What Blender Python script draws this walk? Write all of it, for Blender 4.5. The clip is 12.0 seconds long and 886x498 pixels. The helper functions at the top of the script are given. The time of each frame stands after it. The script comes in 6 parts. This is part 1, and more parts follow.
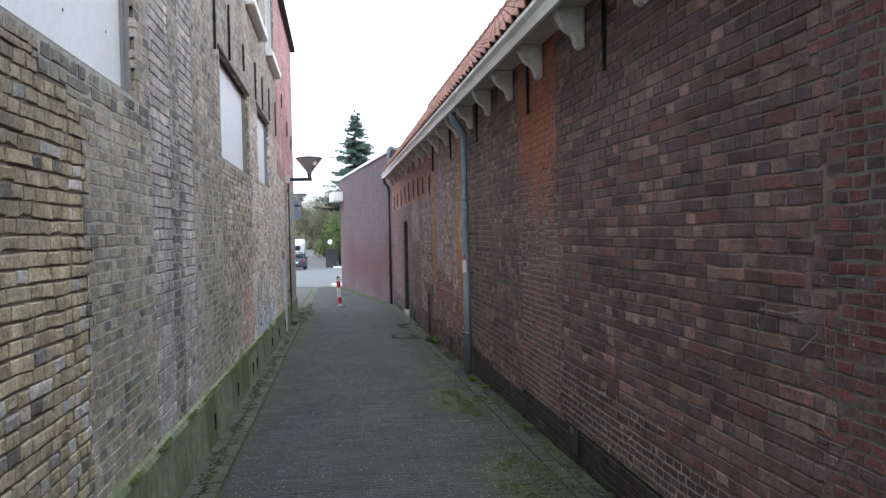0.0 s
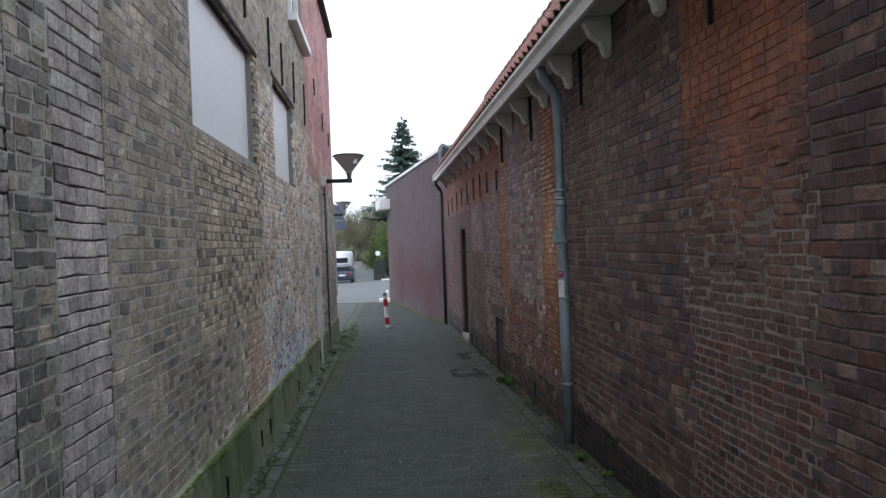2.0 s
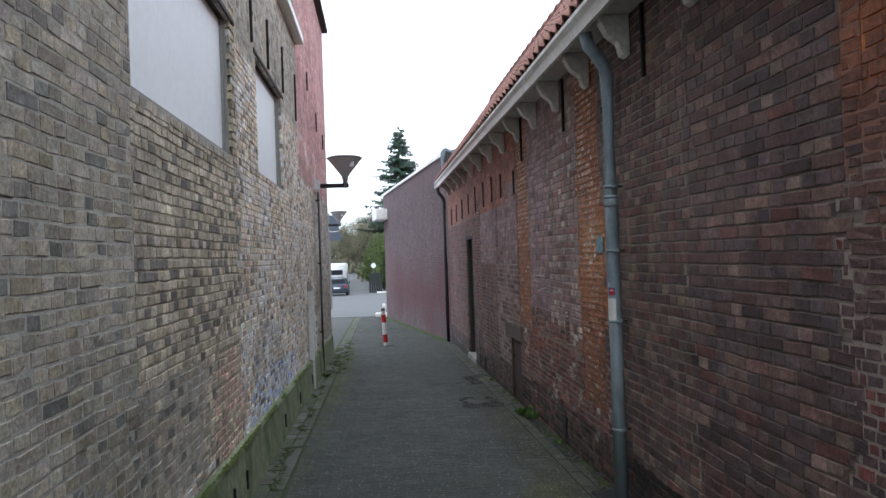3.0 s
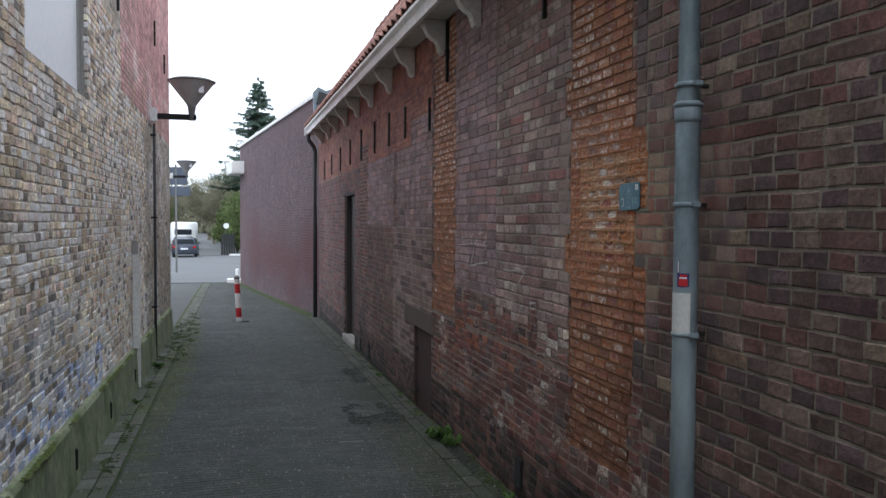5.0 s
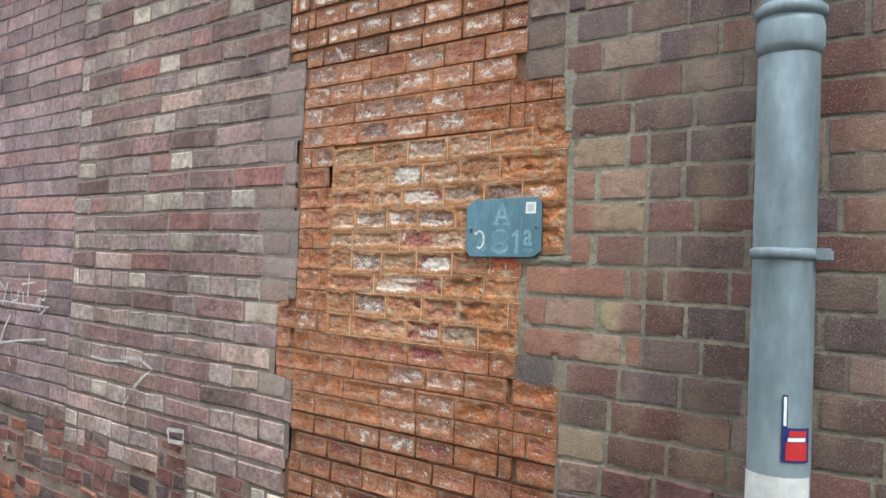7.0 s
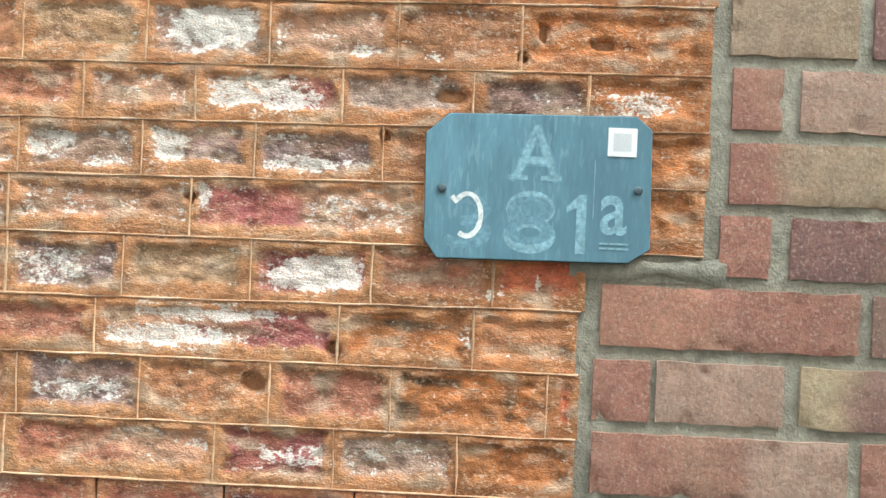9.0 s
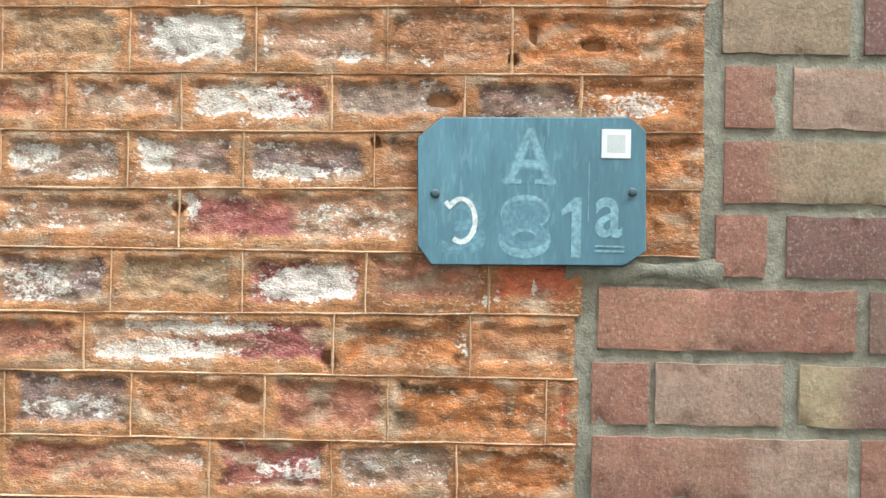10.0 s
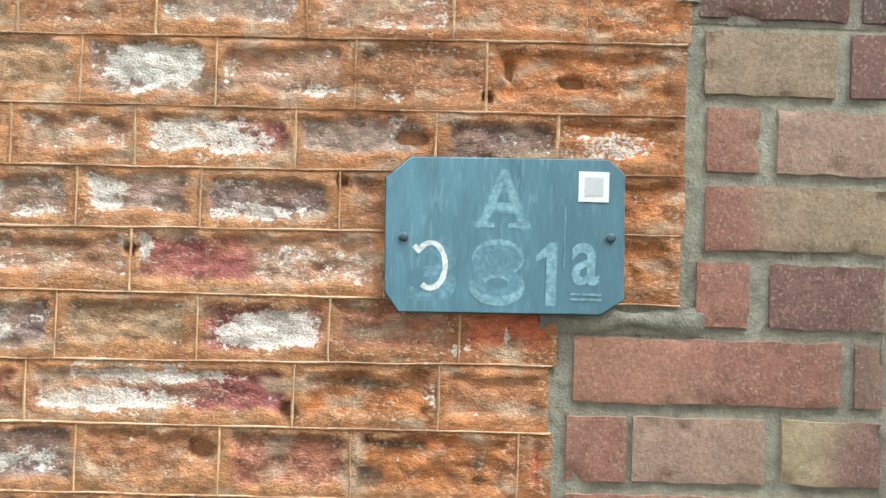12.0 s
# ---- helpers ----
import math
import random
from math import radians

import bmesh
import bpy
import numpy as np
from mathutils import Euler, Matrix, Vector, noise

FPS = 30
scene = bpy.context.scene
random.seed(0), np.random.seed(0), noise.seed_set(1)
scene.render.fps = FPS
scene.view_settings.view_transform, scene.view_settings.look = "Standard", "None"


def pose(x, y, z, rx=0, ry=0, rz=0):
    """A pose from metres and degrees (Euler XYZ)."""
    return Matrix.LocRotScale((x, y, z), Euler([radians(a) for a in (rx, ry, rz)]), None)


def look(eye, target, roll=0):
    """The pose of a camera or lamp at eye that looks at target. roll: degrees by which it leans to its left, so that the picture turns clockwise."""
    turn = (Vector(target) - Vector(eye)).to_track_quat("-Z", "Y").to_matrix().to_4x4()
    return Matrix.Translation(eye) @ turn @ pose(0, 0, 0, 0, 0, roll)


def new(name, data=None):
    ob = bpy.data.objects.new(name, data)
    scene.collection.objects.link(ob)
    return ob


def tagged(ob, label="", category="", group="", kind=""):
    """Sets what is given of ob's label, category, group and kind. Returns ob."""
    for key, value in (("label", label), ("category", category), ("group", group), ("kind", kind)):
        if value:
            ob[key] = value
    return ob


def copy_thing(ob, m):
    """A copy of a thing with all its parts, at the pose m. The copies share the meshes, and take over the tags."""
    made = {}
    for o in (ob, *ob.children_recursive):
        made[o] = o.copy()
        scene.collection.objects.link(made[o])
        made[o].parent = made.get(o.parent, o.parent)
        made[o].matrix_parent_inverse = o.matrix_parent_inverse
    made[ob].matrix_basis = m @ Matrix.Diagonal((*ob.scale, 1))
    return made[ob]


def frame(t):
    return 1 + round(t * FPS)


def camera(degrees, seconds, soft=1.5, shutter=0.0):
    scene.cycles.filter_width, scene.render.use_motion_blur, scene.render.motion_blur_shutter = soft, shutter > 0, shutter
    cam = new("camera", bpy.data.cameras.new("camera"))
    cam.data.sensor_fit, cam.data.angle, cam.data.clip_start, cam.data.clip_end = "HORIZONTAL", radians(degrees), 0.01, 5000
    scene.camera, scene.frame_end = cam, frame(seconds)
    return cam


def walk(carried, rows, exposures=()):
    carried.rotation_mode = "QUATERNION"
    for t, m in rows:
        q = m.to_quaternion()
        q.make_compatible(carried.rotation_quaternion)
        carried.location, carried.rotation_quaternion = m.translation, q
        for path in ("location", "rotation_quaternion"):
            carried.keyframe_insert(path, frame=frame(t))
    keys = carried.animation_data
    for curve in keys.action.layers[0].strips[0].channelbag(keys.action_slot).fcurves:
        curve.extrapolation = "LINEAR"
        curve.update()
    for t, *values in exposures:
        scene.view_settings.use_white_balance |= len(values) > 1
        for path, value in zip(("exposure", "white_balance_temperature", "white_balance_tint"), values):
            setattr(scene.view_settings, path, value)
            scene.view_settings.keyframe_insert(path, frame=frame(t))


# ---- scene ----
cam = camera(59.2, 12.0)
PATH = [
    (0, (-0.012, -0.114, 1.78), (0.26, 1.867, 1.737), -1.2),
    (0.5, (0.076, 0.472, 1.76), (0.388, 2.448, 1.743), -1.4),
    (1, (0.104, 1.314, 1.776), (0.285, 3.306, 1.781), -0.8),
    (1.5, (0.127, 1.969, 1.757), (0.367, 3.954, 1.786), -0.5),
    (2, (0.056, 2.83, 1.772), (0.206, 4.825, 1.758), -2.1),
    (2.5, (0.001, 3.516, 1.756), (0.197, 5.506, 1.731), -2.0),
    (2.7, (-0.007, 3.78, 1.759), (0.152, 5.774, 1.783), -2.1),
    (4.3, (-0.079, 6.029, 1.71), (0.295, 7.993, 1.659), -0.7),
    (4.5, (-0.061, 6.258, 1.696), (0.394, 8.206, 1.655), -1.3),
    (5, (-0.047, 6.903, 1.691), (0.474, 8.833, 1.616), 0.3),
    (5.5, (0.004, 7.517, 1.685), (0.853, 9.327, 1.631), 1.1),
    (6, (0.109, 8.115, 1.685), (1.116, 9.843, 1.677), 1.6),
    (6.5, (0.198, 8.66, 1.694), (1.519, 10.161, 1.72), 2.1),
    (8.3, (0.866, 9.992, 1.741), (2.808, 10.471, 1.761), 1.7),
    (8.5, (0.94, 10.054, 1.746), (2.921, 10.33, 1.735), 1.8),
    (9, (1.019, 10.12, 1.747), (3.019, 10.154, 1.742), 2.5),
    (9.5, (1.03, 10.131, 1.748), (3.03, 10.131, 1.738), 1.6),
    (10, (1.027, 10.128, 1.754), (3.026, 10.124, 1.744), 1.1),
    (10.5, (1.028, 10.123, 1.757), (3.028, 10.109, 1.743), 1.0),
    (11, (1.033, 10.123, 1.757), (3.033, 10.097, 1.773), 1.3),
    (11.5, (1.042, 10.125, 1.765), (3.042, 10.102, 1.792), 1.9),
    (12, (1.06, 10.12, 1.781), (3.059, 10.064, 1.802), 1.8),
]
EXPOSURES = [(0, 1.3, 6150, 9), (0.5, 1.38, 6150, 9), (1.0, 1.05, 6150, 9), (1.5, 0.92, 6150, 9), (2.0, 0.7, 6150, 9), (2.5, 0.93, 6150, 9), (4.5, 0.9, 6150, 9), (5.0, 0.9, 6150, 9), (5.5, 1.45, 6200, 9), (6.0, 1.7, 6225, 8), (6.5, 2.18, 6250, 6), (8.3, 2.96, 6400, 0), (12, 2.88, 6400, 0)]
walk(cam, [(t, look(eye, target, roll)) for t, eye, target, roll in PATH], EXPOSURES)

# ---- world and light ----
world = bpy.data.worlds.new("overcast")
scene.world = world
world.use_nodes = True
wn = world.node_tree
wn.nodes.clear()
sky = wn.nodes.new("ShaderNodeTexSky")
sky.sky_type = 'NISHITA'
sky.sun_disc = False
sky.sun_elevation, sky.sun_rotation = radians(48), radians(200)
cloud = wn.nodes.new("ShaderNodeMix")
cloud.data_type = 'RGBA'
cloud.inputs[0].default_value = 0.9
cloud.inputs[7].default_value = (10.5, 11.2, 12.3, 1)
backg = wn.nodes.new("ShaderNodeBackground")
backg.inputs[1].default_value = 0.1
wout = wn.nodes.new("ShaderNodeOutputWorld")
wn.links.new(sky.outputs[0], cloud.inputs[6])
wn.links.new(cloud.outputs[2], backg.inputs[0])
wn.links.new(backg.outputs[0], wout.inputs[0])
sun = new("sun", bpy.data.lights.new("sun", 'SUN'))
sun.data.energy, sun.data.angle, sun.data.color = 0.6, radians(25), (1.0, 0.97, 0.93)
sun.matrix_world = look((0, 0, 30), (9, 16, 0))


# ---- materials ----
def nodes_of(name):
    m = bpy.data.materials.new(name)
    m.use_nodes = True
    nt = m.node_tree
    return m, nt, nt.nodes["Principled BSDF"], lambda a, b: nt.links.new(a, b)


def noise_node(nt, pos, scale, detail=4.0, rough=0.55):
    n = nt.nodes.new("ShaderNodeTexNoise")
    n.inputs["Scale"].default_value, n.inputs["Detail"].default_value, n.inputs["Roughness"].default_value = scale, detail, rough
    nt.links.new(pos, n.inputs["Vector"])
    return n.outputs[0]


def remap(nt, value, a, b, lo, hi):
    n = nt.nodes.new("ShaderNodeMapRange")
    nt.links.new(value, n.inputs[0])
    for i, v in enumerate((a, b, lo, hi)):
        n.inputs[i + 1].default_value = v
    return n.outputs[0]


def calc(nt, op, a, b):
    n = nt.nodes.new("ShaderNodeMath")
    n.operation = op
    for i, v in enumerate((a, b)):
        if isinstance(v, (int, float)):
            n.inputs[i].default_value = v
        else:
            nt.links.new(v, n.inputs[i])
    return n.outputs[0]


def blend(nt, fac, a, b, mode='MIX'):
    n = nt.nodes.new("ShaderNodeMix")
    n.data_type, n.blend_type = 'RGBA', mode
    for i, v in ((0, fac), (6, a), (7, b)):
        if isinstance(v, (int, float)):
            n.inputs[i].default_value = v
        elif isinstance(v, tuple):
            n.inputs[i].default_value = (*v[:3], 1)
        else:
            nt.links.new(v, n.inputs[i])
    return n.outputs[2]


def bumped(nt, bsdf, height, strength, distance):
    n = nt.nodes.new("ShaderNodeBump")
    n.inputs["Strength"].default_value, n.inputs["Distance"].default_value = strength, distance
    nt.links.new(height, n.inputs["Height"])
    nt.links.new(n.outputs[0], bsdf.inputs["Normal"])


def surface(name, colour=None, rough=0.8, metal=0.0, vary=0.3, big=2.0, small=40.0, relief=0.3, depth=0.002,
            salt=0.0, salt_colour=(0.6, 0.56, 0.5), stain=0.0, stain_colour=(0.05, 0.06, 0.03), pits=0.0, stretch=(1, 1, 1), smudge=0.0, salt_edge=0.06, hue=0.0, speckle=0.0, speckle_colour=(0.62, 0.52, 0.42), speckle_size=4.5):
    """A weathered surface. With no colour it takes the tint of each piece, whose alpha is its share of salt."""
    m, nt, bsdf, link = nodes_of(name)
    geo = nt.nodes.new("ShaderNodeNewGeometry")
    mp = nt.nodes.new("ShaderNodeMapping")
    mp.inputs["Scale"].default_value = stretch
    link(geo.outputs["Position"], mp.inputs["Vector"])
    pos = mp.outputs[0]
    if colour is None:
        at = nt.nodes.new("ShaderNodeAttribute")
        at.attribute_name = "tint"
        col, amount = at.outputs["Color"], at.outputs["Alpha"]
    else:
        col, amount = (*colour, 1), salt
    n_big, n_small, n_fine = noise_node(nt, pos, big), noise_node(nt, pos, small), noise_node(nt, pos, small * 5.3, 3.0)
    shade = calc(nt, 'MULTIPLY', remap(nt, n_big, 0.3, 0.7, 1 - vary * 0.6, 1 + vary * 0.6), remap(nt, n_small, 0.3, 0.7, 1 - vary, 1 + vary))
    shade = calc(nt, 'MULTIPLY', shade, remap(nt, n_fine, 0.3, 0.7, 1 - vary * 0.5, 1 + vary * 0.5))
    if smudge:
        shade = calc(nt, 'MULTIPLY', shade, remap(nt, noise_node(nt, pos, big * 5, 5.0, 0.65), 0.32, 0.68, 1 - smudge, 1 + smudge))
    comb = nt.nodes.new("ShaderNodeCombineColor")
    for i in range(3):
        link(shade, comb.inputs[i])
    col = blend(nt, 1.0, col, comb.outputs[0], 'MULTIPLY')
    if hue:
        turn = remap(nt, noise_node(nt, pos, small * 0.28, 3.0), 0.4, 0.62, 0.0, hue)
        col = blend(nt, turn, col, blend(nt, 1.0, col, (1.12, 0.97, 0.92), 'MULTIPLY'))
        turn = remap(nt, noise_node(nt, pos, small * 0.19, 3.0), 0.45, 0.66, 0.0, hue)
        col = blend(nt, turn, col, blend(nt, 1.0, col, (0.82, 0.86, 0.88), 'MULTIPLY'))
    if pits:
        hole = remap(nt, noise_node(nt, pos, small * 1.7, 5.0, 0.65), 0.36, 0.28, 0.0, pits)
        col = blend(nt, hole, col, (0.03, 0.022, 0.018))
    if colour is None or salt:
        field = calc(nt, 'ADD', calc(nt, 'MULTIPLY', noise_node(nt, pos, small * 0.6, 4.0, 0.65), 0.5), calc(nt, 'MULTIPLY', noise_node(nt, pos, small * 2.4, 6.0, 0.75), 0.5))
        edge = calc(nt, 'SUBTRACT', field, calc(nt, 'SUBTRACT', 0.73, calc(nt, 'MULTIPLY', amount, 0.25)))
        crust = calc(nt, 'MULTIPLY', remap(nt, edge, 0.0, salt_edge, 0.0, 0.9), remap(nt, n_fine, 0.36, 0.56, 0.45, 1.0))
        col = blend(nt, crust, col, salt_colour)
    if speckle:
        dots = calc(nt, 'MULTIPLY', remap(nt, noise_node(nt, pos, small * speckle_size, 2.0, 0.5), 0.56, 0.62, 0.0, speckle), remap(nt, noise_node(nt, pos, small * 0.35, 3.0), 0.4, 0.6, 0.2, 1.0))
        col = blend(nt, dots, col, speckle_colour)
    if stain:
        spot = remap(nt, noise_node(nt, pos, big * 0.7, 6.0, 0.6), 0.5, 0.62, 0.0, stain)
        col = blend(nt, spot, col, stain_colour)
    link(col, bsdf.inputs["Base Color"]) if not isinstance(col, tuple) else None
    link(remap(nt, n_small, 0.3, 0.7, max(rough - 0.12, 0.02), min(rough + 0.1, 1.0)), bsdf.inputs["Roughness"])
    bsdf.inputs["Metallic"].default_value = metal
    bsdf.inputs["Specular IOR Level"].default_value = 0.3
    if relief:
        h = calc(nt, 'ADD', n_small, calc(nt, 'MULTIPLY', n_fine, 0.45))
        bumped(nt, bsdf, h, relief, depth)
    return m


def plain(name, colour, rough=0.6, metal=0.0, **kw):
    return surface(name, colour, rough, metal, **{"vary": 0.12, "relief": 0.12, "depth": 0.001, **kw})


BRICK = surface("weathered_brick", vary=0.36, big=1.6, small=65, salt_colour=(0.68, 0.66, 0.62), relief=0.9, depth=0.004, pits=0.8, smudge=0.32, hue=0.25)
PAINTED = surface("painted_face", vary=0.07, big=0.7, small=40, relief=0.4, depth=0.002, smudge=0.14, stretch=(1, 1, 0.3))
ERODED = surface("eroded_brick", hue=0.5, vary=0.2, big=12, small=120, relief=1.0, depth=0.0026, pits=0.75, smudge=0.22, salt_colour=(0.80, 0.77, 0.72), salt_edge=0.035, stretch=(1, 0.75, 1.25), speckle=0.6, speckle_colour=(0.60, 0.45, 0.33), speckle_size=3.0)
CLEAN_BRICK = surface("wire_cut_brick", vary=0.17, big=14, small=260, relief=0.9, depth=0.0013, pits=0.7, smudge=0.16, hue=0.35, salt_colour=(0.55, 0.50, 0.44), speckle=0.4, speckle_colour=(0.48, 0.39, 0.32), speckle_size=1.4)
MORTAR = surface("mortar", vary=0.22, big=2.2, small=90, relief=0.8, depth=0.003, smudge=0.25)
SETT = surface("paving_brick", vary=0.32, big=1.1, small=110, relief=0.8, depth=0.004, salt_colour=(0.16, 0.165, 0.15), stain=0.3, stain_colour=(0.035, 0.045, 0.028), smudge=0.25, speckle=0.7, speckle_size=0.9, speckle_colour=(0.19, 0.195, 0.18))
PLINTH = surface("mossy_render", (0.23, 0.25, 0.155), 0.9, vary=0.2, big=2.2, small=22, relief=0.6, depth=0.004, stain=0.8, stain_colour=(0.085, 0.125, 0.045), stretch=(1, 1, 0.6), smudge=0.25)
ASPHALT = surface("asphalt", (0.085, 0.088, 0.085), 0.9, vary=0.2, big=0.4, small=90, relief=0.5, depth=0.003)
ALLEY = surface("joint_sand", (0.042, 0.048, 0.045), 0.88, vary=0.34, big=0.8, small=45, relief=1.0, depth=0.01, smudge=0.2, speckle=0.6, speckle_size=2.2, speckle_colour=(0.17, 0.175, 0.16), stain=0.5, stain_colour=(0.042, 0.056, 0.034))
GRIT = plain("pale_grit", (0.27, 0.275, 0.25), 0.9, vary=0.5, big=30)
DAMP = surface("damp_dirt", (0.018, 0.02, 0.017), 0.6, vary=0.3, big=5, small=60, relief=0.5)
PALE_ROAD = surface("pale_road", (0.125, 0.13, 0.132), 0.85, vary=0.14, big=0.3, small=60, relief=0.3, depth=0.002)
MOSS_LIGHT = surface("light_moss", (0.10, 0.125, 0.035), 0.95, vary=0.5, big=5, small=90, relief=0.9, depth=0.01)
MOSS = surface("moss", (0.05, 0.07, 0.022), 0.95, vary=0.5, big=5, small=90, relief=0.9, depth=0.01)
BOARD = surface("window_board", (0.84, 0.87, 0.88), 0.55, vary=0.04, big=0.9, small=20, relief=0.05, depth=0.001)
FRAME_PAINT = plain("grey_frame", (0.27, 0.26, 0.24), 0.7)
DARK_FRAME = plain("dark_timber", (0.035, 0.03, 0.028), 0.75, vary=0.3, relief=0.3)
DOOR_PAINT = plain("dark_door_paint", (0.03, 0.016, 0.014), 0.55, vary=0.3, stretch=(1, 1, 0.15))
HATCH_PAINT = plain("rusty_hatch", (0.055, 0.033, 0.03), 0.7, vary=0.35, relief=0.3)
WHITE_PAINT = surface("white_paint", (0.82, 0.82, 0.80), 0.6, vary=0.12, big=2, small=18, relief=0.1, depth=0.001, stain=0.25, stain_colour=(0.5, 0.48, 0.43))
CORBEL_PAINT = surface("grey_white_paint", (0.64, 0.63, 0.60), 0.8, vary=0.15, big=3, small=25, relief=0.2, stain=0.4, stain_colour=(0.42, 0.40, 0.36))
IRON = plain("black_iron", (0.012, 0.012, 0.013), 0.7, vary=0.3)
ZINC = surface("pipe_zinc", (0.20, 0.255, 0.29), 0.5, 0.1, vary=0.2, big=4, small=18, relief=0.15, depth=0.001, stain=0.6, stain_colour=(0.30, 0.36, 0.38), smudge=0.14, stretch=(1, 1, 0.4))
ZINC_DARK = plain("dark_pipe", (0.05, 0.055, 0.06), 0.6)
TILE = surface("roof_tile", (0.30, 0.16, 0.13), 0.85, vary=0.35, big=3, small=30, relief=0.3, stain=0.5, stain_colour=(0.10, 0.07, 0.05))
PINK = surface("painted_brick", (0.15, 0.10, 0.105), 0.8, vary=0.16, big=0.8, small=30, relief=0.35, depth=0.003, stain=0.55, stain_colour=(0.185, 0.115, 0.125), salt=0.14, salt_colour=(0.32, 0.27, 0.26), stretch=(1, 1, 0.3))
REDWALL = surface("red_painted_brick", (0.40, 0.125, 0.115), 0.8, vary=0.14, big=0.8, small=30, relief=0.35, stain=0.3, stain_colour=(0.30, 0.12, 0.11))
PLATE = surface("blue_plate_paint", (0.115, 0.232, 0.295), 0.42, vary=0.14, big=14, small=60, relief=0.06, depth=0.0006, salt=0.2, salt_colour=(0.20, 0.37, 0.45), stain=0.6, stain_colour=(0.085, 0.165, 0.215), stretch=(1, 1, 0.22), smudge=0.12, speckle=0.3, speckle_colour=(0.3, 0.45, 0.52))
PLATE_EDGE = plain("plate_edge", (0.03, 0.05, 0.055), 0.6)
WORN_WHITE = surface("worn_white", (0.66, 0.72, 0.72), 0.6, vary=0.25, big=60, small=260, relief=0.0)
WORN_BLUE = surface("worn_pale_blue", (0.215, 0.375, 0.45), 0.6, vary=0.3, big=60, small=260, relief=0.0, salt=0.2, salt_colour=(0.13, 0.26, 0.33))
FADED_BLUE = surface("faded_blue", (0.15, 0.285, 0.36), 0.6, vary=0.25, big=60, small=260, relief=0.0, salt=0.3, salt_colour=(0.11, 0.22, 0.28))
STICKER = plain("sticker_white", (0.8, 0.82, 0.84), 0.5, vary=0.03)
STICKER_GREY = plain("sticker_grey", (0.55, 0.58, 0.6), 0.5, vary=0.1, small=900)
TAPE_WHITE = surface("white_tape", (0.62, 0.63, 0.62), 0.55, vary=0.1, big=9, small=60, relief=0.05)
RED_PAINT = plain("red_paint", (0.48, 0.03, 0.035), 0.5)
NAVY = plain("navy_paint", (0.02, 0.03, 0.14), 0.5)
WORN_CHALK = plain("worn_chalk", (0.19, 0.18, 0.18), 0.95, vary=0.4)
CHALK = plain("chalk", (0.55, 0.53, 0.52), 0.95, vary=0.3)
SCREW = plain("screw_steel", (0.09, 0.13, 0.155), 0.5, 0.4)
LAMP_GREY = plain("lamp_grey", (0.16, 0.16, 0.155), 0.5)
LAMP_GLASS = plain("lamp_glass", (0.42, 0.42, 0.41), 0.35)
WHITE_PLASTIC = plain("white_plastic", (0.7, 0.7, 0.68), 0.5)
BARK = surface("bark", (0.09, 0.075, 0.06), 0.95, vary=0.35, big=4, small=30, relief=0.5)
TWIG = plain("pale_twigs", (0.20, 0.17, 0.13), 0.9)
NEEDLE = plain("spruce_needles", (0.042, 0.07, 0.05), 0.9, vary=0.4, big=1.5)
LEAF = plain("shrub_leaves", (0.105, 0.14, 0.05), 0.85, vary=0.45, big=1.5)
LEAF_PALE = plain("spring_leaves", (0.19, 0.185, 0.12), 0.85, vary=0.4, big=1.5)
WEED = plain("weed_leaves", (0.10, 0.18, 0.05), 0.7, vary=0.4, big=9)
DRY = plain("dead_leaves", (0.30, 0.25, 0.17), 0.9, vary=0.5, big=9)
CAR_PAINT = plain("dark_blue_car_paint", (0.05, 0.06, 0.08), 0.25, 0.3, vary=0.05, relief=0)
CAR_GREY = plain("grey_car_paint", (0.05, 0.055, 0.065), 0.25, 0.3, vary=0.05, relief=0)
CAR_GLASS = plain("dark_glass", (0.02, 0.025, 0.03), 0.08, vary=0.05, relief=0)
RUBBER = plain("rubber", (0.02, 0.02, 0.02), 0.85)
TAIL = plain("tail_light", (0.4, 0.02, 0.02), 0.25)
VAN_WHITE = plain("white_van_paint", (0.75, 0.75, 0.74), 0.4, vary=0.04)
FENCE = plain("dark_fence", (0.03, 0.032, 0.032), 0.8)
SIGN_BACK = plain("sign_back", (0.085, 0.10, 0.13), 0.5)
HOUSE_WALL = plain("distant_house_wall", (0.11, 0.13, 0.17), 0.8)
GLASS = plain("window_glass", (0.10, 0.12, 0.13), 0.08, relief=0)


# ---- builders ----
def link_mesh(name, verts, faces, material, parent=None, label="", tint=None, smooth=False):
    me = bpy.data.meshes.new(name)
    me.from_pydata(verts, [], faces)
    me.materials.append(material)
    if tint is not None:
        a = me.attributes.new("tint", 'FLOAT_COLOR', 'POINT')
        a.data.foreach_set("color", np.asarray(tint, dtype=np.float32).ravel())
    if smooth:
        me.polygons.foreach_set("use_smooth", [True] * len(me.polygons))
    ob = new(name, me)
    if parent is not None:
        ob.parent = parent
    if label:
        tagged(ob, label)
    return ob


def part(name, bm, material, parent=None, label="", smooth=False):
    me = bpy.data.meshes.new(name)
    bmesh.ops.recalc_face_normals(bm, faces=bm.faces)
    bm.to_mesh(me)
    bm.free()
    me.materials.append(material)
    if smooth:
        me.polygons.foreach_set("use_smooth", [True] * len(me.polygons))
    ob = new(name, me)
    if parent is not None:
        ob.parent = parent
    if label:
        tagged(ob, label)
    return ob


def thing(name, label, category, at=(0, 0, 0), group="", kind="", turn=0):
    ob = new(name)
    ob.matrix_world = pose(*at, 0, 0, turn)
    return tagged(ob, label, category, group, kind)


